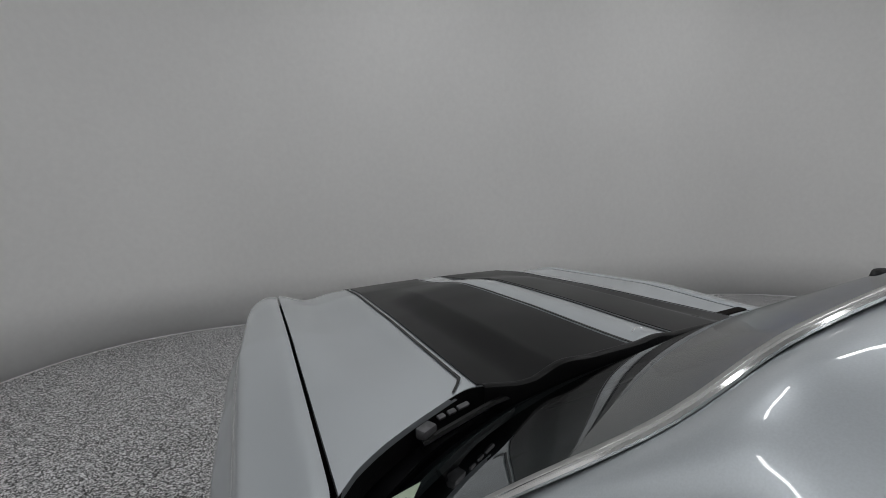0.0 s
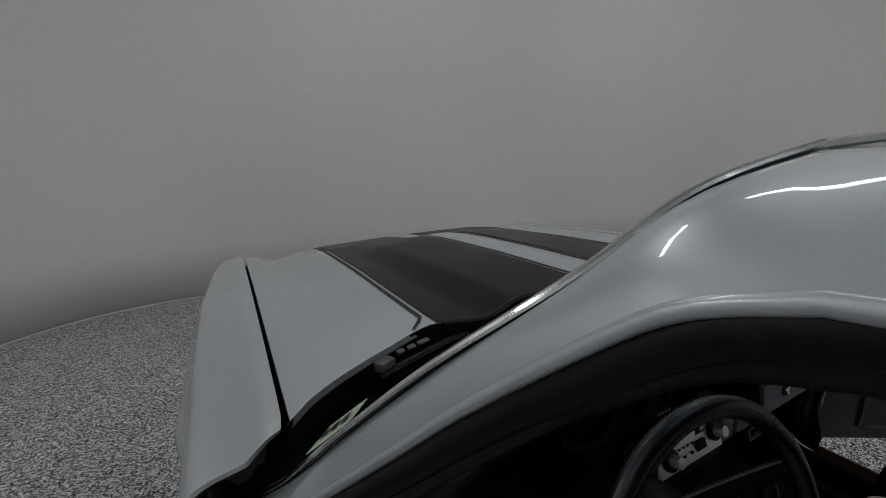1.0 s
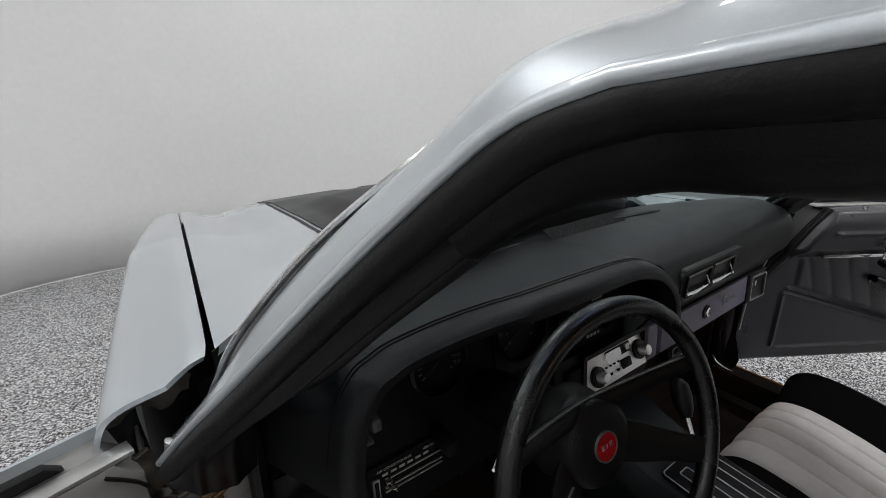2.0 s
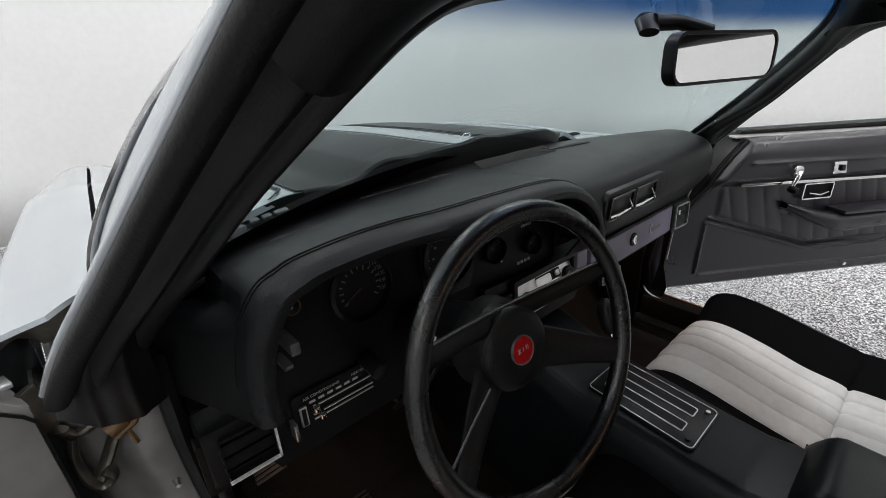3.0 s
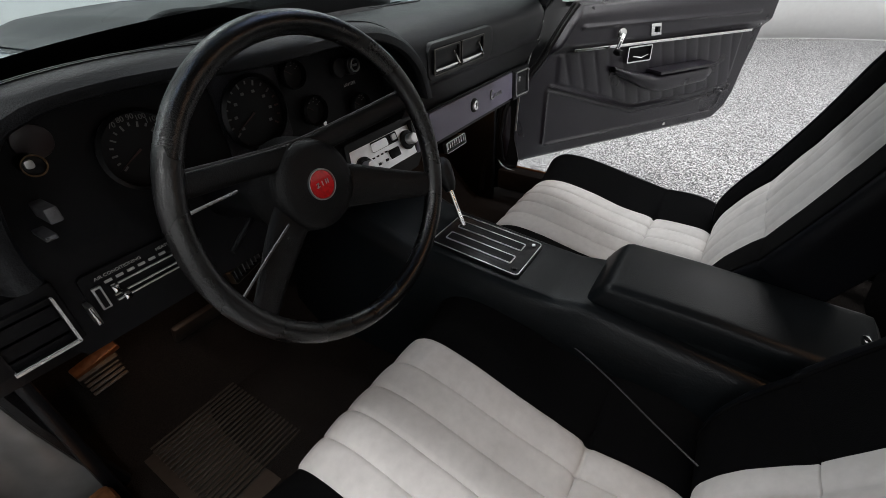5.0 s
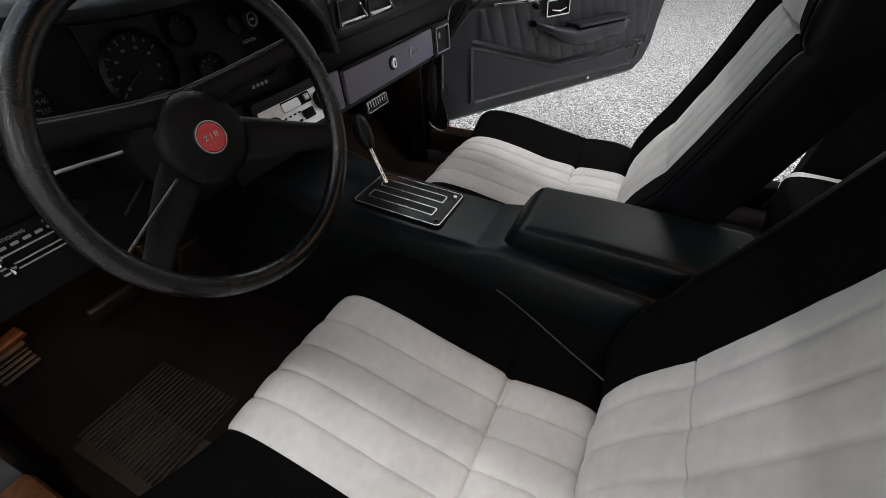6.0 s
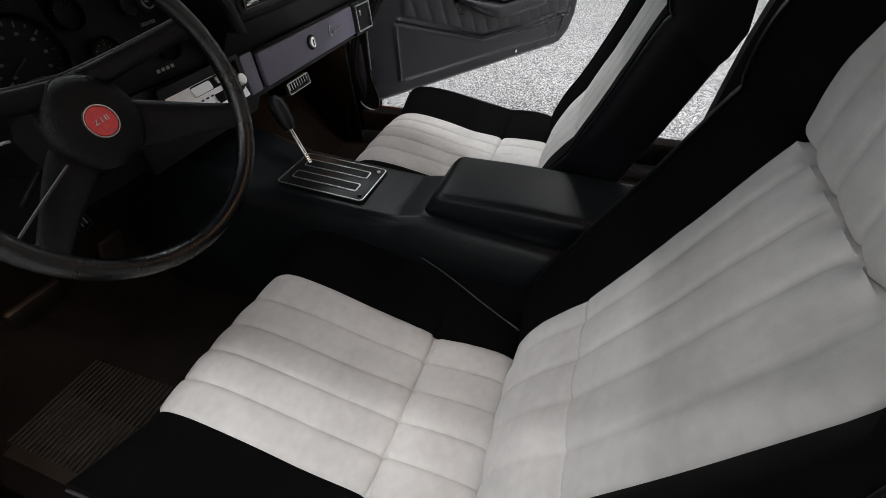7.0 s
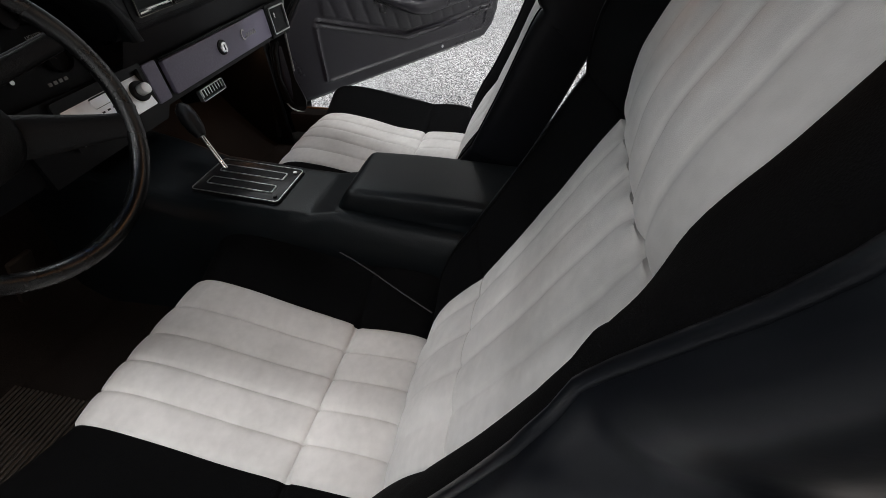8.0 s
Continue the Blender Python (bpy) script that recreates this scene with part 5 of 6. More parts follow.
def seat_parts(inboard=0.030, wing_up=1.0, depth=0.118):
    """The pieces of the driver's seat: (name, bmesh, material, label)."""
    out = []

    def pleat(s):
        return 0.0056 * (abs(math.sin(math.pi * 2.5 * (s + 1))) ** 0.28 - 1)

    def back_pleat(q):
        """The backrest's pleats are set off towards the outboard side."""
        lines = (-1.0, -0.57, -0.10, 0.31, 0.74, 1.17)
        for a, b in zip(lines, lines[1:]):
            if a <= q <= b:
                return 0.0068 * (math.sin(math.pi * (q - a) / (b - a)) ** 0.26 - 1)
        return 0.0

    def crease(p):
        """Soft unevenness of worn cloth over foam."""
        return 0.0022 * noise.noise(p * 14) + 0.0009 * noise.noise(p * 41)

    def cushion(q, v, lift=0.0):
        """q: sideways from the middle, -1 and 1 the edges of the insert, beyond them the bolsters."""
        p = curve_at([(0, a, b) for a, b in CUSH], v)
        t = curve_at([(0, a, b) for a, b in CUSH], min(1, v + 0.01)) - curve_at([(0, a, b) for a, b in CUSH], max(0, v - 0.01))
        n = Vector((0, t.z, -t.y)).normalized()
        a = abs(q)
        if a <= 1:
            wide = INSERT + (0.027 * smooth(0.80, 0.15, v) * q if q > 0 else 0)
            return Vector((SEAT_X + q * wide, p.y, p.z)) + n * (pleat(q) + 0.010 * (1 - a * a) * smooth(0, 0.2, v) * 0.4 + crease(Vector((q * 0.14, p.y, p.z))))
        e = a - 1                          # 0 to 1 over the bolster
        top = smooth(0.08, 0.30, v) * smooth(1.02, 0.72, v)
        h = -0.006 + 0.044 * math.sin(math.pi * min(1, e * 1.25) * 0.5) * (0.4 + 0.6 * top) if e < 0.62 else 0.030 * (0.4 + 0.6 * top)
        side = INSERT + (0.027 * smooth(0.80, 0.15, v) * (1 - e) if q > 0 else 0) + (0.128 if q < 0 else 0.136) * math.sin(min(1, e / 0.72) * math.pi / 2) + 0.012 * smooth(0.6, 1, e)
        side -= 0.035 * smooth(0.2, 0.0, v)
        drop = 0.17 * smooth(0.62, 1.0, e) ** 1.3
        z = p.z + n.z * h - drop
        return Vector((SEAT_X + math.copysign(side, q), p.y + n.y * h - 0.02 * smooth(0.3, 0, v) * e, max(z, 0.235)))

    out.append(("cushion_insert", grid(lambda u, v: cushion(2 * u - 1, v), 60, 60), CLOTH, "pale grey pleated velour cushion insert"))
    for s in (-1, 1):
        out.append(("cushion_bolster", grid(lambda u, v, s=s: cushion(s * (1 + u), v), 22, 50), BLACKCLOTH, "black velour cushion bolster"))
        pts = [cushion(s * (1.66 if s < 0 else 1.12 + 0.34 * math.sin(math.pi * (0.10 + 0.86 * k / 40)) ** 0.8), 0.10 + 0.86 * k / 40) + Vector((s * 0.001, 0, 0.0045)) for k in range(41)]
        for _ in range(6):
            pts = [pts[0]] + [(pts[k - 1] + pts[k] + pts[k + 1]) / 3 for k in range(1, 40)] + [pts[40]]
        for _ in range(5 if s > 0 else 0):
            pts = [pts[0]] + [(pts[max(k - 3, 0)] + pts[k] + pts[min(k + 3, 40)]) / 3 for k in range(1, 40)] + [pts[40]]
        if s > 0:                          # along the crest of the inboard bolster
            pts = [curve_at([(-0.180, -0.030, 0.424), (-0.150, -0.075, 0.438), (-0.113, -0.118, 0.444), (-0.096, -0.178, 0.442), (-0.110, -0.262, 0.436), (-0.143, -0.342, 0.430), (-0.184, -0.42, 0.424), (-0.218, -0.49, 0.418)], k / 40) for k in range(41)]
        out.append(("piping", tube(pts, 0.0022 if s < 0 else 0.0014, 6), PIPING, "thin grey piping"))

    def backrest(q, v):
        p = curve_at([(0, a, b) for a, b in BACK], v)
        t = curve_at([(0, a, b) for a, b in BACK], min(1, v + 0.01)) - curve_at([(0, a, b) for a, b in BACK], max(0, v - 0.01))
        n = Vector((0, t.z, -t.y)).normalized()
        if n.y < 0 and v < 0.8:
            n = -n
        a = abs(q)
        iw = INSERT * interp(v, (0, 0.35, 0.60, 0.77, 0.91, 1), (1.0, 1.06, 1.12, 1.10, 0.88, 0.7))
        if q < 0:                          # the outboard edge runs wider towards the top
            iw = INSERT * interp(v, (0, 0.35, 0.53, 0.58, 0.61, 0.65, 0.72, 0.78, 0.91, 1), (1.0, 0.95, 0.87, 0.80, 0.735, 0.745, 0.80, 0.86, 0.84, 0.72))
        pucker = 0.004 * math.sin(23 * q + 0.7) + 0.003 * math.sin(41 * q)
        seam = 0.009 * math.exp(-((v - 5.05 / 15) / 0.009) ** 2) + 0.010 * math.exp(-((v - (9.1 + pucker * 12) / 15) / 0.011) ** 2)
        if a <= 1:
            return Vector((SEAT_X + q * iw, p.y, p.z)) + n * (back_pleat(q) * smooth(1, 0.9, v) + 0.006 * (1 - a * a) - seam + crease(Vector((q * 0.14, p.y, p.z))) + 0.0045 * math.exp(-((v - 0.588) / 0.03) ** 2) * math.sin(19 * q + 1.3))
        e = a - 1
        wing = smooth(0.05, 0.30, v) * smooth(1.0, 0.70, v)
        if q < 0:                          # the outboard wing: a tall roll, piped at its crest, then the vinyl flank
            k = interp(v, (0, 0.2, 0.6, 0.8, 0.95, 1), (0.9, 1, 1, 1, 0.8, 0.4))
            up = interp(v, (0, 0.08, 0.22, 0.40, 0.54, 0.63, 0.74, 0.9, 1), (0.5, 0.75, 0.98, 1.08, 1.06, 0.80, 0.56, 0.4, 0.2))
            w = smooth(0, 0.35, e)
            t = curve_at(WING, min(1, v + 0.04)) - curve_at(WING, max(0, v - 0.04))
            p = p.lerp(curve_at(WING, v), w)
            n = n.lerp(Vector((0, t.z, -t.y)).normalized(), w).normalized()
            o = curve_at([(0, 0.0, 0), (0.025, 0.0235, 0), (0.056, 0.045, 0), (0.088, 0.051, 0), (0.106, 0.041, 0), (0.115, 0.012, 0), (0.114, -0.035, 0), (0.104, -0.086, 0)], e)
            return Vector((SEAT_X - iw - o.x * k * (0.55 + 0.45 * wing_up), p.y, p.z)) + n * (o.y * (up * wing_up if o.y > 0 else 1 - 0.5 * smooth(0.8, 1, v)))
        h = (inboard * wing + 0.004) * math.sin(min(1, e / 0.55) * math.pi / 2) - depth * smooth(0.50, 1.0, e) ** 1.2 * (1 - 0.5 * smooth(0.8, 1, v))
        bw = interp(v, (0, 0.2, 0.55, 0.75, 0.9, 1), (0.105, 0.115, 0.125, 0.13, 0.10, 0.05))
        side = iw + bw * math.sin(min(1, e / 0.7) * math.pi / 2)
        return Vector((SEAT_X + side, p.y, p.z)) + n * h
    out.append(("back_insert", grid(lambda u, v: backrest(2 * u - 1, v), 72, 180), CLOTH, "pale grey pleated velour backrest insert"))
    for s in (-1, 1):
        out.append(("back_bolster", grid(lambda u, v, s=s: backrest(s * (1 + 0.43 * u), v), 16, 80), BLACKCLOTH, "black velour backrest bolster"))
        out.append(("side_panel", grid(lambda u, v, s=s: backrest(s * (1.43 + 0.57 * u), v), 26, 80), SEATVINYL, "glossy black vinyl seat side"))
        pts = [backrest(s * 1.43, 0.04 + 0.92 * k / 60) for k in range(61)]
        out.append(("piping", tube(pts, 0.0045 if s < 0 else 0.003, 8), SEATVINYL if s < 0 else BLACKCLOTH, "thin black piping"))

    def shell(u, v):
        a, b = backrest(-2, v), backrest(2, v)
        return a.lerp(b, u) + Vector((0, -0.028 * math.sin(math.pi * u), -0.004))
    out.append(("seat_back", grid(shell, 12, 40), SEATVINYL, "black vinyl seat back"))
    out.append(("seat_base", box((SEAT_X, -0.25, 0.235), (0.44, 0.46, 0.07), 0.015), TRIM_BLACK, "black seat base"))
    return out


def build_seats():
    for m in (1, -1):
        if m == 1:
            mount = box((SEAT_X, -0.25, 0.208), (0.40, 0.42, 0.012), 0.003)
        else:
            mount = box((-SEAT_X, -0.25, 0.208), (0.40, 0.42, 0.012), 0.003)
        seat = part("bucket_seat", mount, TRIM_BLACK, car, "pale grey and black velour bucket seat")
        for name, bm, mat, lab in seat_parts(*((0.030, 1.0, 0.118) if m == 1 else (0.004, 0.35, 0.107))):
            if m == -1:                   # the passenger seat sits further forward and more upright
                b = mirrored(bm)
                bm.free()
                bm = b
                if name.startswith(("back", "side", "seat_back")) or (name == "piping" and max(v.co.z for v in bm.verts) > 0.6):
                    bm.transform(Matrix.Translation((0, -0.47, 0.39)) @ Matrix.Rotation(radians(-5), 4, "X") @ Matrix.Translation((0, 0.47, -0.39)))
                bmesh.ops.translate(bm, verts=bm.verts[:], vec=(0, 0.062, 0))
            part(name, bm, mat, seat, lab, angle=50)
    # rear bench
    def bench(u, v):
        x = -0.58 + 1.16 * u
        prof = [(0, -0.80, 0.25), (0, -0.79, 0.37), (0, -0.83, 0.425), (0, -1.10, 0.40), (0, -1.34, 0.39), (0, -1.40, 0.48), (0, -1.48, 0.70), (0, -1.54, 0.86), (0, -1.62, 0.88)]
        p = curve_at(prof, v)
        hump = 0.05 * math.exp(-(x / 0.12) ** 2) * smooth(0.8, 0.3, v)
        return (x, p.y, p.z + hump)
    rear = part("rear_bench", grid(bench, 40, 50), BLACKCLOTH, car, "black rear bench seat")
    part("parcel_shelf", box((0, -1.66, 0.86), (1.2, 0.16, 0.03), 0.006), HEADLINER, car, "black parcel shelf")
    part("tunnel", box((0, -0.9, 0.27), (0.26, 0.75, 0.16), 0.05), CARPET, car, "carpeted tunnel")
    for m in (1, -1):
        part("bench_insert", box((0.50 * m, -1.005, 0.372), (0.27, 0.42, 0.085), 0.035, Euler((radians(3), 0, 0)).to_matrix(), 4), CLOTH, rear, "pale grey rear seat insert")


# the open door: distance along it from the hinge, height, and depth towards the cabin
DOOR_P, DOOR_D, DOOR_N = Vector((0.81, 0.21, 0)), Vector((0.838, -0.545, 0)), Vector((-0.545, -0.838, 0))
DOOR_L = ((0.336, 0.345, 0.364, 0.455, 0.555, 0.62, 0.70, 0.80, 0.852), (-0.05, -0.11, -0.135, -0.150, -0.135, -0.07, 0.010, 0.082, 0.127))
DOOR_R = ((0.336, 0.356, 0.393, 0.45, 0.55, 0.63, 0.715, 0.825, 0.86), (0.90, 0.947, 1.0, 1.03, 1.045, 1.064, 1.079, 1.084, 1.065))


def door_place(m):
    def place(s, h, d):
        if m < 0:                         # the driver's door stands wider open
            s = s - 0.125 * smooth(0.60, 0.85, h) * (1 - smooth(0, 0.5, s))
            p = Vector((-0.835, 0.27, 0)) + Vector((-0.951, -0.309, 0)) * max(s, -0.015) + Vector((0.309, -0.951, 0)) * (0.034 + 0.6 * d)
            return Vector((p.x, p.y, h))
        p = DOOR_P + DOOR_D * s + DOOR_N * d
        return Vector((p.x, p.y, h))
    return place


def build_door(m):
    place = door_place(m)
    hs = np.linspace(0.338, 0.856, 40)
    outline = [(interp(h, *DOOR_L) - 0.012, h) for h in hs] + [(interp(h, *DOOR_R) + 0.014, h) for h in hs[::-1]]
    # passenger's door body in black trim, to keep its front edge dark
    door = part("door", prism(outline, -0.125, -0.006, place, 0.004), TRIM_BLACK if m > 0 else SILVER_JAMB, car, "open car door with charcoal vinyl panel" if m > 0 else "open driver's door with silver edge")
    part("door_edge_seal", grid(lambda u, v: place(interp(0.40 + 0.45 * u, *DOOR_L) - 0.003, 0.40 + 0.45 * u, -0.112 + 0.112 * v), 36, 3, 0.003), RUBBER, door, "black rubber seal on the front edge")
    def skin(u, v):
        h = 0.30 + 0.57 * v
        s = -0.20 + (1.30 if h < 2 else 0) * u
        s = interp(max(h, 0.338), *DOOR_L) - 0.02 + (interp(max(h, 0.338), *DOOR_R) - interp(max(h, 0.338), *DOOR_L) + 0.04) * u
        bow = curve_at([(0, 0, -0.115), (0, 0, -0.15), (0, 0, -0.162), (0, 0, -0.155), (0, 0, -0.118)], v).z
        return place(s, h, bow)
    part("door_skin", grid(skin, 30, 24, 0.004), SILVER, door, "silver outer door skin")

    def card(u, v):
        h = 0.340 + 0.516 * v
        a, b = interp(h, *DOOR_L), interp(h, *DOOR_R)
        if m < 0:
            a = max(a, 0.34)
        s = a + (b - a) * u
        d = 0.012
        d += 0.030 * smooth(0.70, 0.74, h) - 0.020 * smooth(0.80, 0.856, h) ** 2
        # pleats in the middle field
        low = interp(s, (0.05, 0.443, 0.744, 0.95), (0.615, 0.482, 0.480, 0.496))
        field = smooth(low, low + 0.006, h) * smooth(0.705, 0.699, h) * smooth(0.06, 0.075, s - 0.35 * max(0, 0.66 - h) * 0) * smooth(0.965, 0.95, s)
        lean = s + 0.33 * (h - 0.6)
        d += field * (0.0055 * abs(math.sin(math.pi * lean / 0.062)) ** 0.25 - 0.001)
        # twin ridge below the pleats and the pocket's raised border
        for off, w, tall in ((-0.012, 0.005, 0.011), (-0.030, 0.0035, 0.006)):
            d += tall * math.exp(-((h - low - off) / w) ** 2) * smooth(0.03, 0.05, s) * smooth(0.985, 0.97, s)
        d += 0.006 * math.exp(-((h - 0.392) / 0.005) ** 2) * smooth(0.03, 0.06, s) * smooth(0.93, 0.88, s)
        d += 0.006 * math.exp(-((s - 0.032) / 0.006) ** 2) * smooth(0.39, 0.40, h) * smooth(0.60, 0.585, h)
        d += 0.006 * math.exp(-((s - 0.935 - 0.25 * (h - 0.45)) / 0.006) ** 2) * smooth(0.39, 0.42, h) * smooth(0.485, 0.475, h)
        d += 0.007 * math.exp(-((h - 0.786 + 0.02 * (s - 0.1)) / 0.006) ** 2) * smooth(0.12, 0.14, s) * smooth(0.995, 0.97, s)
        rim = min(smooth(0, 0.02, u), smooth(1, 0.985, u), smooth(0, 0.03, v), smooth(1.0, 0.975, v))
        return place(s, h, -0.006 + (d + 0.006) * rim)
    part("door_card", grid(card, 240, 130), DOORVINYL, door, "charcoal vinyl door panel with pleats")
    part("trim_strip", prism([(0.104, 0.722), (0.104, 0.712), (0.962, 0.700), (0.962, 0.710)], 0.012, 0.046, place, 0.002), CHROME, door, "bright trim strip")
    part("belt_seal", prism([(0.10, 0.856), (0.10, 0.861), (1.07, 0.855), (1.07, 0.850)], -0.045, -0.008, place, 0.001), SATIN, door, "bright window sill strip")
    part("glass_seal", prism([(0.14, 0.860), (0.15, 0.872), (1.06, 0.872), (1.075, 0.856)], -0.072, -0.052, place, 0.002), RUBBER, door, "black window seal")
    part("corner_cap", prism([(1.02, 0.853), (1.03, 0.868), (1.066, 0.888), (1.076, 0.886), (1.082, 0.852)], -0.09, 0.006, place, 0.003), RUBBER, door, "black rubber corner cap")
    # crank
    c = place(0.285, 0.754, 0.042)
    crank = part("window_crank", prism([(0.285 + 0.019 * math.cos(2 * math.pi * k / 24), 0.754 + 0.019 * math.sin(2 * math.pi * k / 24)) for k in range(24)], 0.036, 0.060, place, 0.004), CHROME, door, "chrome window crank")
    part("crank_arm", tube([place(0.285, 0.754, 0.062), place(0.272, 0.732, 0.070), place(0.262, 0.712, 0.072)], [0.009, 0.007, 0.006], 10, flat=0.6), CHROME, door, "chrome crank arm")
    part("crank_knob", tube([place(0.258, 0.703, 0.070), place(0.257, 0.702, 0.085), place(0.257, 0.702, 0.100)], [0.010, 0.012, 0.008], 14), TRIM_BLACK, door, "black crank knob")
    # mirror remote plate, release handle
    part("remote_plate", prism([(0.421, 0.773), (0.466, 0.773), (0.478, 0.732), (0.430, 0.732)], 0.034, 0.048, place, 0.003), CHROME, door, "chrome mirror-control plate")
    part("remote_stick", prism([(0.443, 0.762), (0.456, 0.762), (0.460, 0.743), (0.446, 0.743)], 0.048, 0.056, place, 0.002), TRIM_BLACK, door, "black mirror control")
    part("release_frame", frame_ring(0.112, 0.056, 0.006, 0.0045, 0.014, 0.034, lambda s, h, d: place(s + 0.408 - 0.05 * h, h + 0.674, d)), CHROME, door, "chrome door-release frame")
    part("release_well", prism([(s + 0.408, h + 0.674) for s, h in rounded(0.104, 0.048, 0.005)], 0.004, 0.022, place), PANEL, door, "dark release recess")
    part("release_handle", tube([place(0.378, 0.668, 0.030), place(0.405, 0.663, 0.040), place(0.440, 0.670, 0.036)], [0.006, 0.009, 0.007], 10, flat=0.6), CHROME, door, "chrome door release")
    # armrest with pull
    def arm(u, v):
        s = 0.30 + 0.47 * u
        zc = interp(u, (0, 0.15, 0.32, 0.45, 1.0), (0.632, 0.603, 0.574, 0.566, 0.576))
        hh = interp(u, (0, 0.10, 0.30, 0.45, 0.95, 1.0), (0.010, 0.014, 0.026, 0.032, 0.030, 0.012))
        dd = interp(u, (0, 0.12, 0.35, 0.9, 1.0), (0.030, 0.055, 0.075, 0.075, 0.055))
        w = 2 * math.pi * v
        c_, s_ = math.cos(w), math.sin(w)
        return place(s, zc + hh * math.copysign(abs(s_) ** 0.7, s_), 0.012 + dd * 0.5 + dd * 0.5 * math.copysign(abs(c_) ** 0.6, c_))
    part("armrest", grid(arm, 40, 28), DOORVINYL, door, "charcoal padded door armrest")
    part("armrest_pad", grid(lambda u, v: place(0.475 + 0.285 * u, 0.603 + 0.006 * math.sin(math.pi * u) * math.sin(math.pi * v), 0.02 + 0.068 * v), 16, 8, 0.01), DOORVINYL, door, "padded armrest top")
    part("lock_button", tube([place(0.742, 0.85, -0.012), place(0.742, 0.872, -0.012), place(0.743, 0.884, -0.012)], [0.004, 0.004, 0.008], 10), CHROME, door, "chrome lock button")
    part("panel_stud", disc_on(lambda s, h, d: place(s, h, d), 0.641, 0.372, 0.007, 0.008, 0.018, 14, 0.002), CHROME, door, "bright panel stud")
    if m > 0:
        part("door_seal", tube([place(interp(h, *DOOR_L) + 0.006, h, 0.002) for h in np.linspace(0.345, 0.85, 24)], 0.008, 8), RUBBER, door, "black door seal")


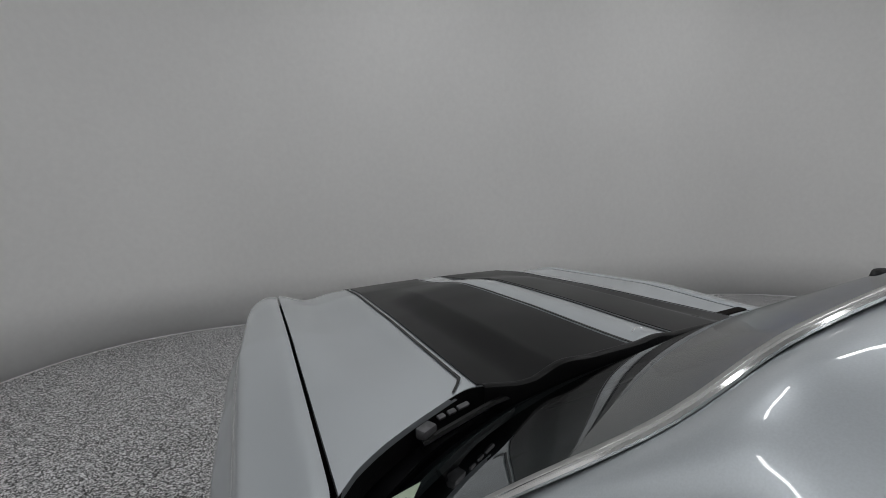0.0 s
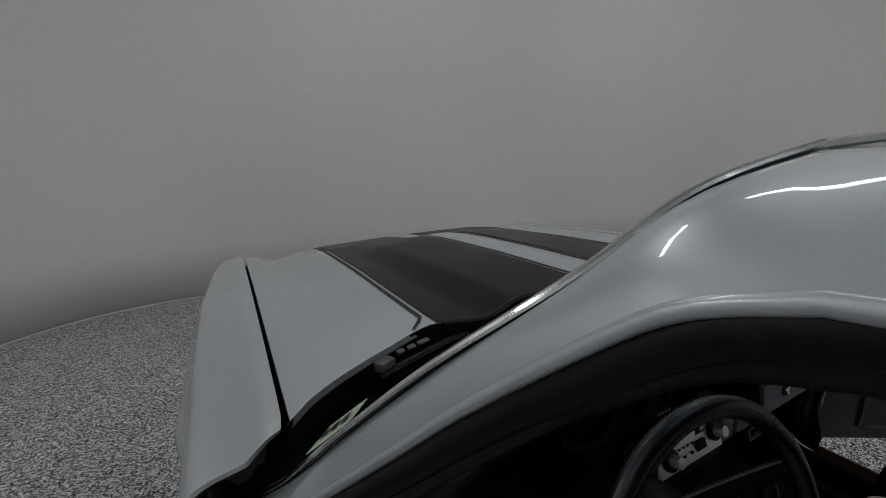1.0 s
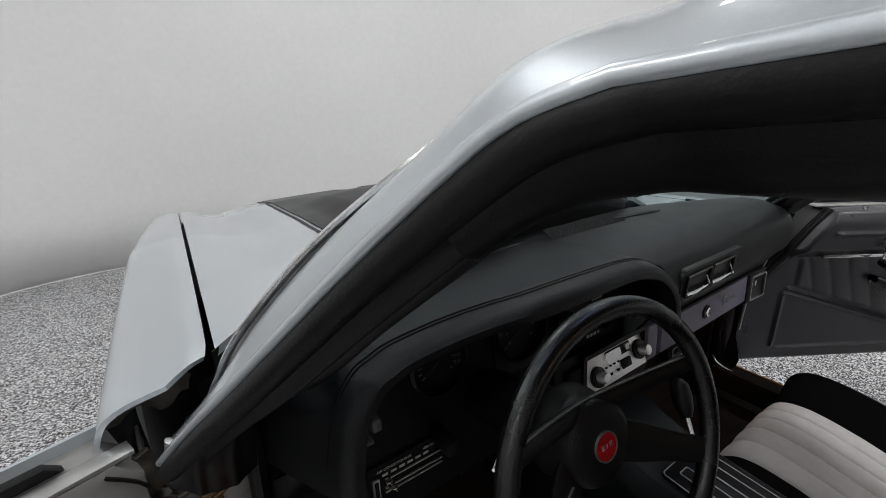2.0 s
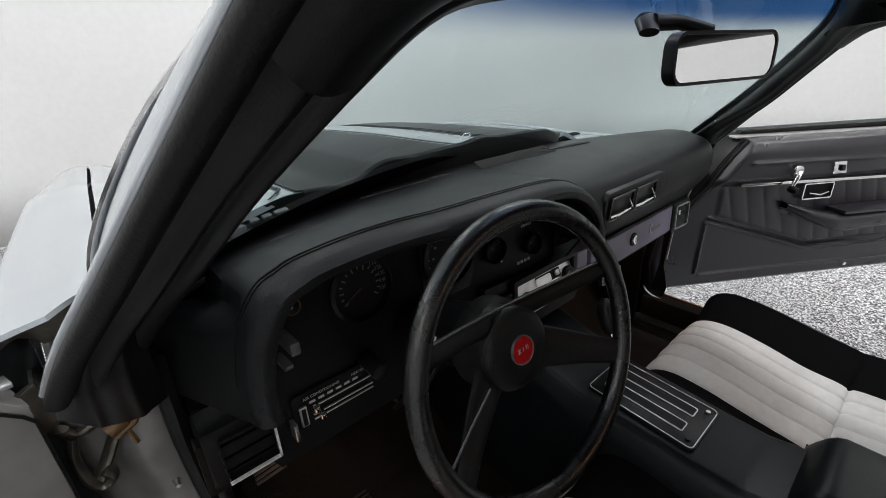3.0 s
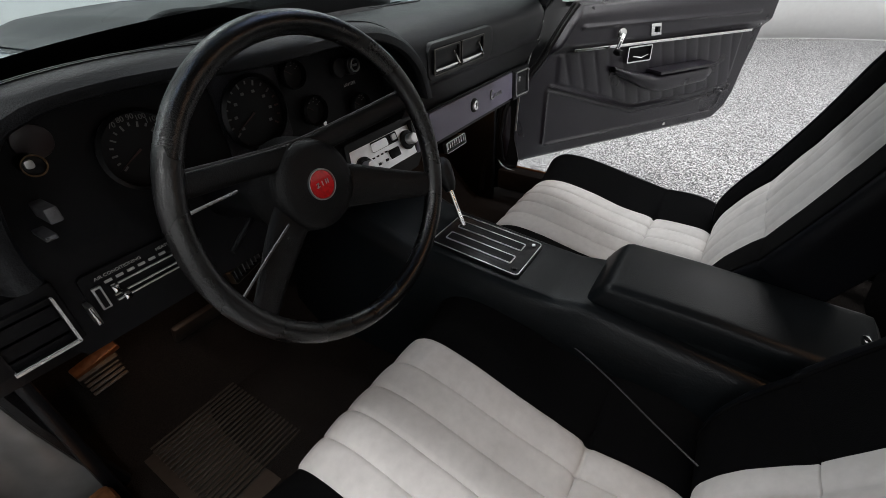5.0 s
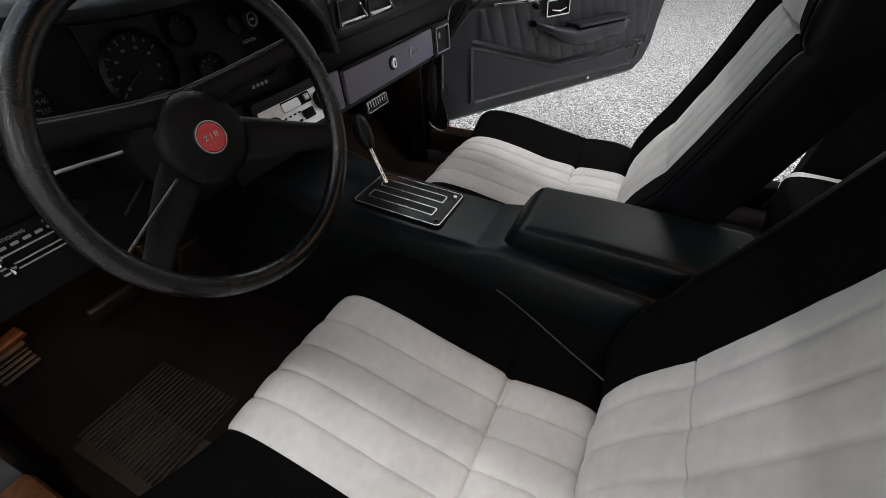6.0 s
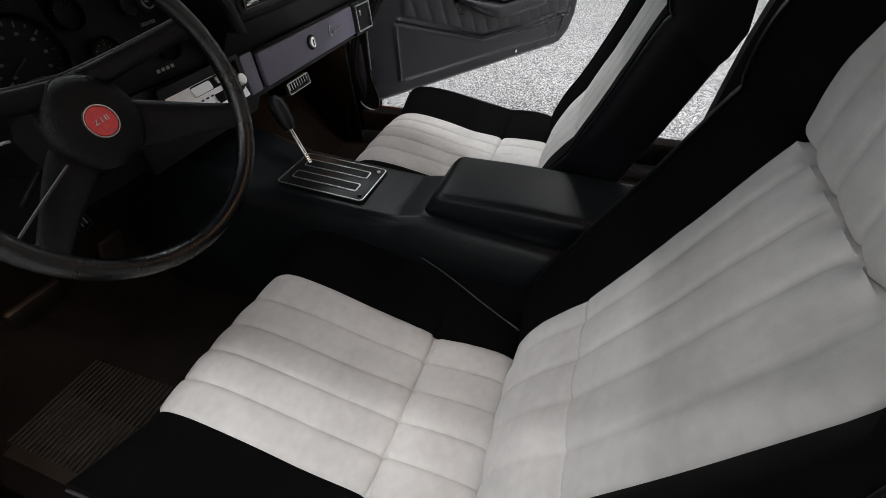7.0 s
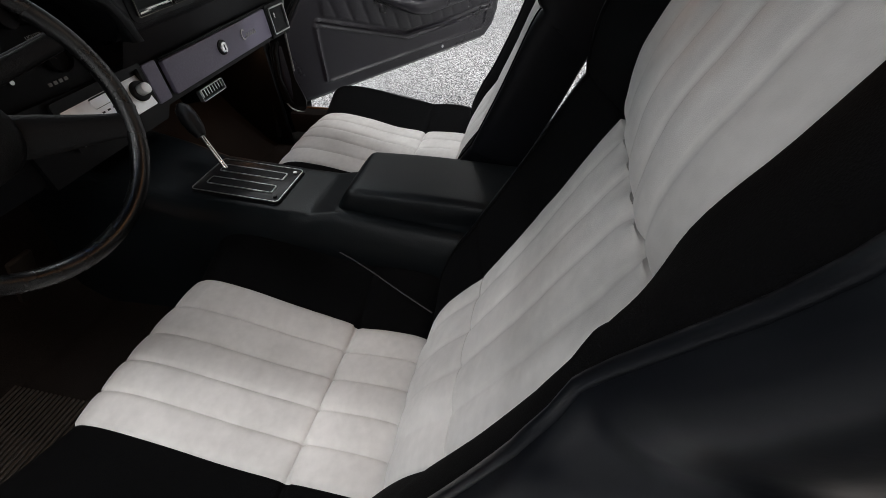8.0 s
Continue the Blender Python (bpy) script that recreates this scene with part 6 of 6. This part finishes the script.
def build_pillars():
    for m in (1, -1):
        # hinge pillar: a dented steel face behind the fender
        hz = (0.22, 0.32, 0.475, 0.56, 0.66, 0.79)

        def border(z):
            return interp(z, hz, (-0.675, -0.690, -0.707, -0.713, -0.718, -0.718)), interp(z, hz, (0.352, 0.345, 0.325, 0.315, 0.300, 0.262))

        def pillar(u, v, m=m):
            z = 0.22 + 0.57 * v
            bx, by = border(z)
            prof = [(bx + 0.010, by + 0.06), (bx + 0.004, by + 0.012), (bx - 0.006, by), (bx - 0.030, by + 0.004), (bx - 0.055, by + 0.020), (bx - 0.085, by + 0.030), (bx - 0.100, by + 0.07), (bx - 0.105, by + 0.14)]
            p = curve_at([(a, b, 0) for a, b in prof], u)
            dent = 0.010 * math.exp(-((z - 0.66) / 0.035) ** 2 - ((p.x + 0.752) / 0.018) ** 2) - 0.014 * math.exp(-((z - 0.44) / 0.05) ** 2 - ((p.x + 0.74) / 0.02) ** 2)
            return (m * p.x, p.y - dent, z)
        # dimmed silver on the driver's side, black trim on the passenger's to look dark
        pl = part("hinge_pillar", grid(pillar, 40, 40, 0.004), SILVER_JAMB if m > 0 else TRIM_BLACK, car, "dented silver hinge pillar in dimmed paint" if m > 0 else "dark hinge pillar")
        part("pillar_seal", tube([Vector((m * (border(z)[0] + 0.013), border(z)[1] - 0.004, z)) for z in np.linspace(0.24, 0.83, 16)], 0.0125, 8), RUBBER, car, "black rubber pillar seal")
        part("kick_panel", box((-0.680 * m, 0.45, 0.45), (0.02, 0.30, 0.50), 0.006), TRIM_BLACK, car, "black kick panel")
        part("pillar_bolt", tube([(-0.729 * m, 0.318, 0.600), (-0.729 * m, 0.305, 0.601), (-0.729 * m, 0.296, 0.602), (-0.729 * m, 0.290, 0.602)], [0.0055, 0.0055, 0.0035, 0.003], 10), SATIN, pl, "bright door-switch plunger")
        # black trim at the foot of the windshield pillar, ribbed along its length
        outer = [(-0.797, 0.232, 0.812), (-0.790, 0.212, 0.862), (-0.762, 0.148, 0.925), (-0.727, 0.085, 0.990)]
        inner = [(-0.706, 0.250, 0.772), (-0.708, 0.205, 0.850), (-0.710, 0.152, 0.920), (-0.698, 0.100, 0.980)]

        def foot(u, v, m=m):
            p = curve_at(outer, v).lerp(curve_at(inner, v), u)
            out = 0.014 * math.sin(math.pi * u) + 0.005 * math.exp(-((u - 0.30) / 0.07) ** 2) + 0.004 * math.exp(-((u - 0.72) / 0.06) ** 2)
            return (m * p.x, p.y - out, p.z - 0.012 * math.sin(math.pi * u) * (1 - v))
        part("pillar_foot_trim", grid(foot, 30, 20, 0.004), TRIM_BLACK, car, "black ribbed trim at the pillar foot")
        # hinge: plate on the door, cranked arm, hooked check link and greased roller
        def strap(pts, wide, thick, bevel=0.003):
            """A flat steel strap along points, its width upright."""
            k = 4 * (len(pts) - 1)
            return tube([curve_at(pts, i / k) for i in range(k + 1)], [wide] * (k + 1), 12, flat=thick / wide)
        h = part("door_hinge", merge(box((-0.812 * m, 0.276, 0.806), (0.026, 0.010, 0.058), 0.004, Euler((0, radians(-14 * m), radians(25 * m))).to_matrix()),
                                     strap([(-0.806 * m, 0.268, 0.778), (-0.800 * m, 0.275, 0.762), (-0.788 * m, 0.275, 0.758), (-0.770 * m, 0.272, 0.770), (-0.758 * m, 0.272, 0.790)], 0.012, 0.005),
                                     strap([(-0.800 * m, 0.280, 0.755), (-0.806 * m, 0.276, 0.730), (-0.803 * m, 0.270, 0.700), (-0.792 * m, 0.266, 0.684), (-0.780 * m, 0.266, 0.692), (-0.786 * m, 0.268, 0.704)], 0.012, 0.006),
                                     strap([(-0.794 * m, 0.272, 0.690), (-0.779 * m, 0.276, 0.712), (-0.764 * m, 0.280, 0.738), (-0.754 * m, 0.284, 0.756)], 0.010, 0.006),
                                     tube([(-0.757 * m, 0.262, 0.790), (-0.757 * m, 0.292, 0.788)], 0.009, 12)), GREASE, car, "greasy steel door hinge")
        part("hinge_roller", merge(tube([(-0.770 * m, 0.264, 0.752), (-0.752 * m, 0.268, 0.758)], 0.011, 12), tube([(-0.764 * m, 0.262, 0.742), (-0.744 * m, 0.266, 0.750), (-0.738 * m, 0.268, 0.760)], 0.0055, 8), tube([(-0.752 * m, 0.262, 0.745), (-0.748 * m, 0.262, 0.722)], 0.003, 6)), RUST, h, "brown greased hinge roller")
        part("hinge_clip", tube([(-0.786 * m, 0.225, 0.858), (-0.783 * m, 0.222, 0.872), (-0.779 * m, 0.222, 0.866), (-0.776 * m, 0.226, 0.846)], [0.004, 0.005, 0.006, 0.008], 8), SATIN, h, "pale metal clip on the pillar")
        if m > 0:                         # the dark panel ahead of the passenger's door
            def panel(u, v):
                z = 0.235 + 0.63 * v
                y1 = interp(z, (0.235, 0.30, 0.34, 0.37, 0.45, 0.60, 0.75, 0.865), (0.30, 0.262, 0.228, 0.222, 0.246, 0.240, 0.205, 0.165))
                return (0.704 + 0.012 * smooth(0.8, 1, u), 0.46 + (y1 - 0.46) * u, z)
            part("pillar_panel", grid(panel, 16, 24, 0.008), TRIM_BLACK, car, "black panel ahead of the door")
            part("opening_seal", tube([curve_at([(0.70, 0.262, 0.66), (0.70, 0.295, 0.567), (0.70, 0.308, 0.43), (0.70, 0.298, 0.370), (0.70, 0.257, 0.331), (0.70, 0.105, 0.322)], k / 30) for k in range(31)], 0.0032, 6), SATIN, car, "pale edge of the door opening")
            part("panel_edge", tube([Vector(panel(1, k / 16)) + Vector((0.004, -0.004, 0)) for k in range(6, 16)], 0.0028, 6), SATIN, car, "pale door-seal edge")
        # rear pillar, quarter trim
        part("quarter_trim", prism([(-0.80, 0.27), (-0.837, 0.38), (-0.855, 0.53), (-0.868, 0.63), (-0.885, 0.72), (-0.94, 0.90), (-1.06, 1.17), (-1.70, 0.86), (-1.70, 0.26)], 0.66, 0.705, lambda s, hh, d, m=m: Vector((m * d, s, hh))), HEADLINER, car, "black quarter trim")
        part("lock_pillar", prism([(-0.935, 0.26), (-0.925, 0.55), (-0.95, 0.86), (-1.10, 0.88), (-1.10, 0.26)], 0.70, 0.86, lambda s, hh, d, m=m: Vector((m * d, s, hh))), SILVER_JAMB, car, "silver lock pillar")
        part("seat_belt", box((0.650 * m, -0.99, 0.72), (0.006, 0.048, 0.62), 0.001, Euler((radians(-8), 0, 0)).to_matrix()), BLACKCLOTH, car, "black seat belt")


def build_small():
    # rear-view mirror
    m = Matrix.Translation((0.058, -0.028, 1.112)) @ Euler((radians(-2.5), 0, radians(-13))).to_matrix().to_4x4()
    body = prism(rounded(0.246, 0.070, 0.022), -0.016, 0.0, lambda s, h, d: m @ Vector((s, -d, h)), 0.0)
    mir = part("rearview_mirror", body, TRIM_BLACK, car, "black-framed rear-view mirror")
    part("mirror_rim", frame_ring(0.246, 0.070, 0.022, 0.0045, -0.002, 0.003, lambda s, h, d: m @ Vector((s, -d, h))), TRIM_BLACK, mir)
    part("mirror_glass", prism(rounded(0.238, 0.062, 0.018), 0.0, 0.0015, lambda s, h, d: m @ Vector((s, -d, h))), MIRROR, mir, "mirror glass", flat=True)
    part("mirror_stem", tube([(0.05, 0.0, 1.145), (0.02, 0.03, 1.160), (-0.015, 0.055, 1.162)], [0.012, 0.010, 0.012], 12), TRIM_BLACK, mir, "black mirror stem")
    part("mirror_button", tube([(-0.035, 0.05, 1.148), (-0.015, 0.065, 1.165), (-0.005, 0.072, 1.172)], [0.014, 0.018, 0.012], 12, flat=0.5), TRIM_BLACK, mir, "black mirror mount")
    # floor mat with ribs
    mat = part("floor_mat", grid(lambda u, v: (-0.625 + 0.25 * u, 0.12 + 0.42 * v, 0.212 + 0.07 * smooth(0.72, 1.0, v)), 12, 16, 0.008), MAT, car, "dark ribbed rubber floor mat")
    for k in range(24):
        y = 0.165 + 0.0118 * k
        part("mat_rib", tube([(-0.605, y, 0.2165), (-0.415, y, 0.2165)], 0.0026, 6), MAT, mat)
    for m in (1, -1):
        part("floor_carpet", grid(lambda u, v, m=m: (m * (0.13 + 0.56 * u), -0.45 + 1.0 * v, 0.205 + 0.004 * math.sin(9 * u) * math.sin(7 * v) + 0.10 * smooth(0.86, 1, v)), 16, 20, 0.006), CARPET, car, "dark worn carpet")
    tilt = Euler((radians(35), radians(-4), 0)).to_matrix()
    pedal = part("parking_brake_pedal", box((-0.589, 0.452, 0.402), (0.069, 0.016, 0.053), 0.005, tilt), MAT, car, "ribbed parking-brake pedal")
    for k in range(5):
        part("pedal_rib", box((-0.589, 0.443 - 0.0048 * k, 0.415 - 0.0078 * k), (0.060, 0.007, 0.0028), 0.001, tilt), MAT, pedal, "worn pedal rib")
    part("pedal_edge", box((-0.586, 0.447, 0.431), (0.078, 0.022, 0.014), 0.003, Euler((radians(20), radians(-10), 0)).to_matrix()), COPPER, pedal, "pedal edge coloured with a warm glint")
    part("brake_pedal", box((-0.40, 0.47, 0.36), (0.11, 0.016, 0.055), 0.006, Euler((radians(25), 0, 0)).to_matrix()), MAT, car, "black brake pedal")
    part("gas_pedal", box((-0.24, 0.44, 0.36), (0.055, 0.014, 0.16), 0.006, Euler((radians(30), 0, 0)).to_matrix()), MAT, car, "black gas pedal")
    def label(u, v):
        return Vector((-0.722, 0.232, 0.925)).lerp(Vector((-0.690, 0.178, 0.982)), v) + Vector((0.040, 0.052, -0.012)) * u + Vector((0.004, -0.002, -0.004))
    st = part("sticker", grid(label, 4, 4, 0.001), STICKER, car, "green and white windshield sticker")
    for k in range(3):
        part("sticker_bar", grid(lambda u, v, k=k: label(0.30 + 0.28 * u, 0.14 + 0.27 * k + 0.17 * v) + Vector((-0.001, 0.0012, 0.002)), 2, 2, 0.0006), STRIPE, st, "dark bar of unreadable print")


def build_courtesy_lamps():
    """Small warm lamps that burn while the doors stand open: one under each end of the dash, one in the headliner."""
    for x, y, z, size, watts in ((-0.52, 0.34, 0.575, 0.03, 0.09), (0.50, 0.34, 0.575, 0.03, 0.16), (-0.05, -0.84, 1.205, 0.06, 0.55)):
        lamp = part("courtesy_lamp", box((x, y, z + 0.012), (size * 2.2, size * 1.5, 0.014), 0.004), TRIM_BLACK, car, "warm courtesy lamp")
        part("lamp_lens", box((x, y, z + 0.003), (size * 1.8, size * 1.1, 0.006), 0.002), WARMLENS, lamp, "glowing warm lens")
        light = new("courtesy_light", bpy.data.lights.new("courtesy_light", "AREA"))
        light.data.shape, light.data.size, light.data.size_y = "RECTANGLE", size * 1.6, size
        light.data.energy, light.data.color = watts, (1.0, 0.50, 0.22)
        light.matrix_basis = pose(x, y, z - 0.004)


build_dash()
build_wheel()
build_console()
build_seats()
build_door(1)
build_door(-1)
build_pillars()
build_small()
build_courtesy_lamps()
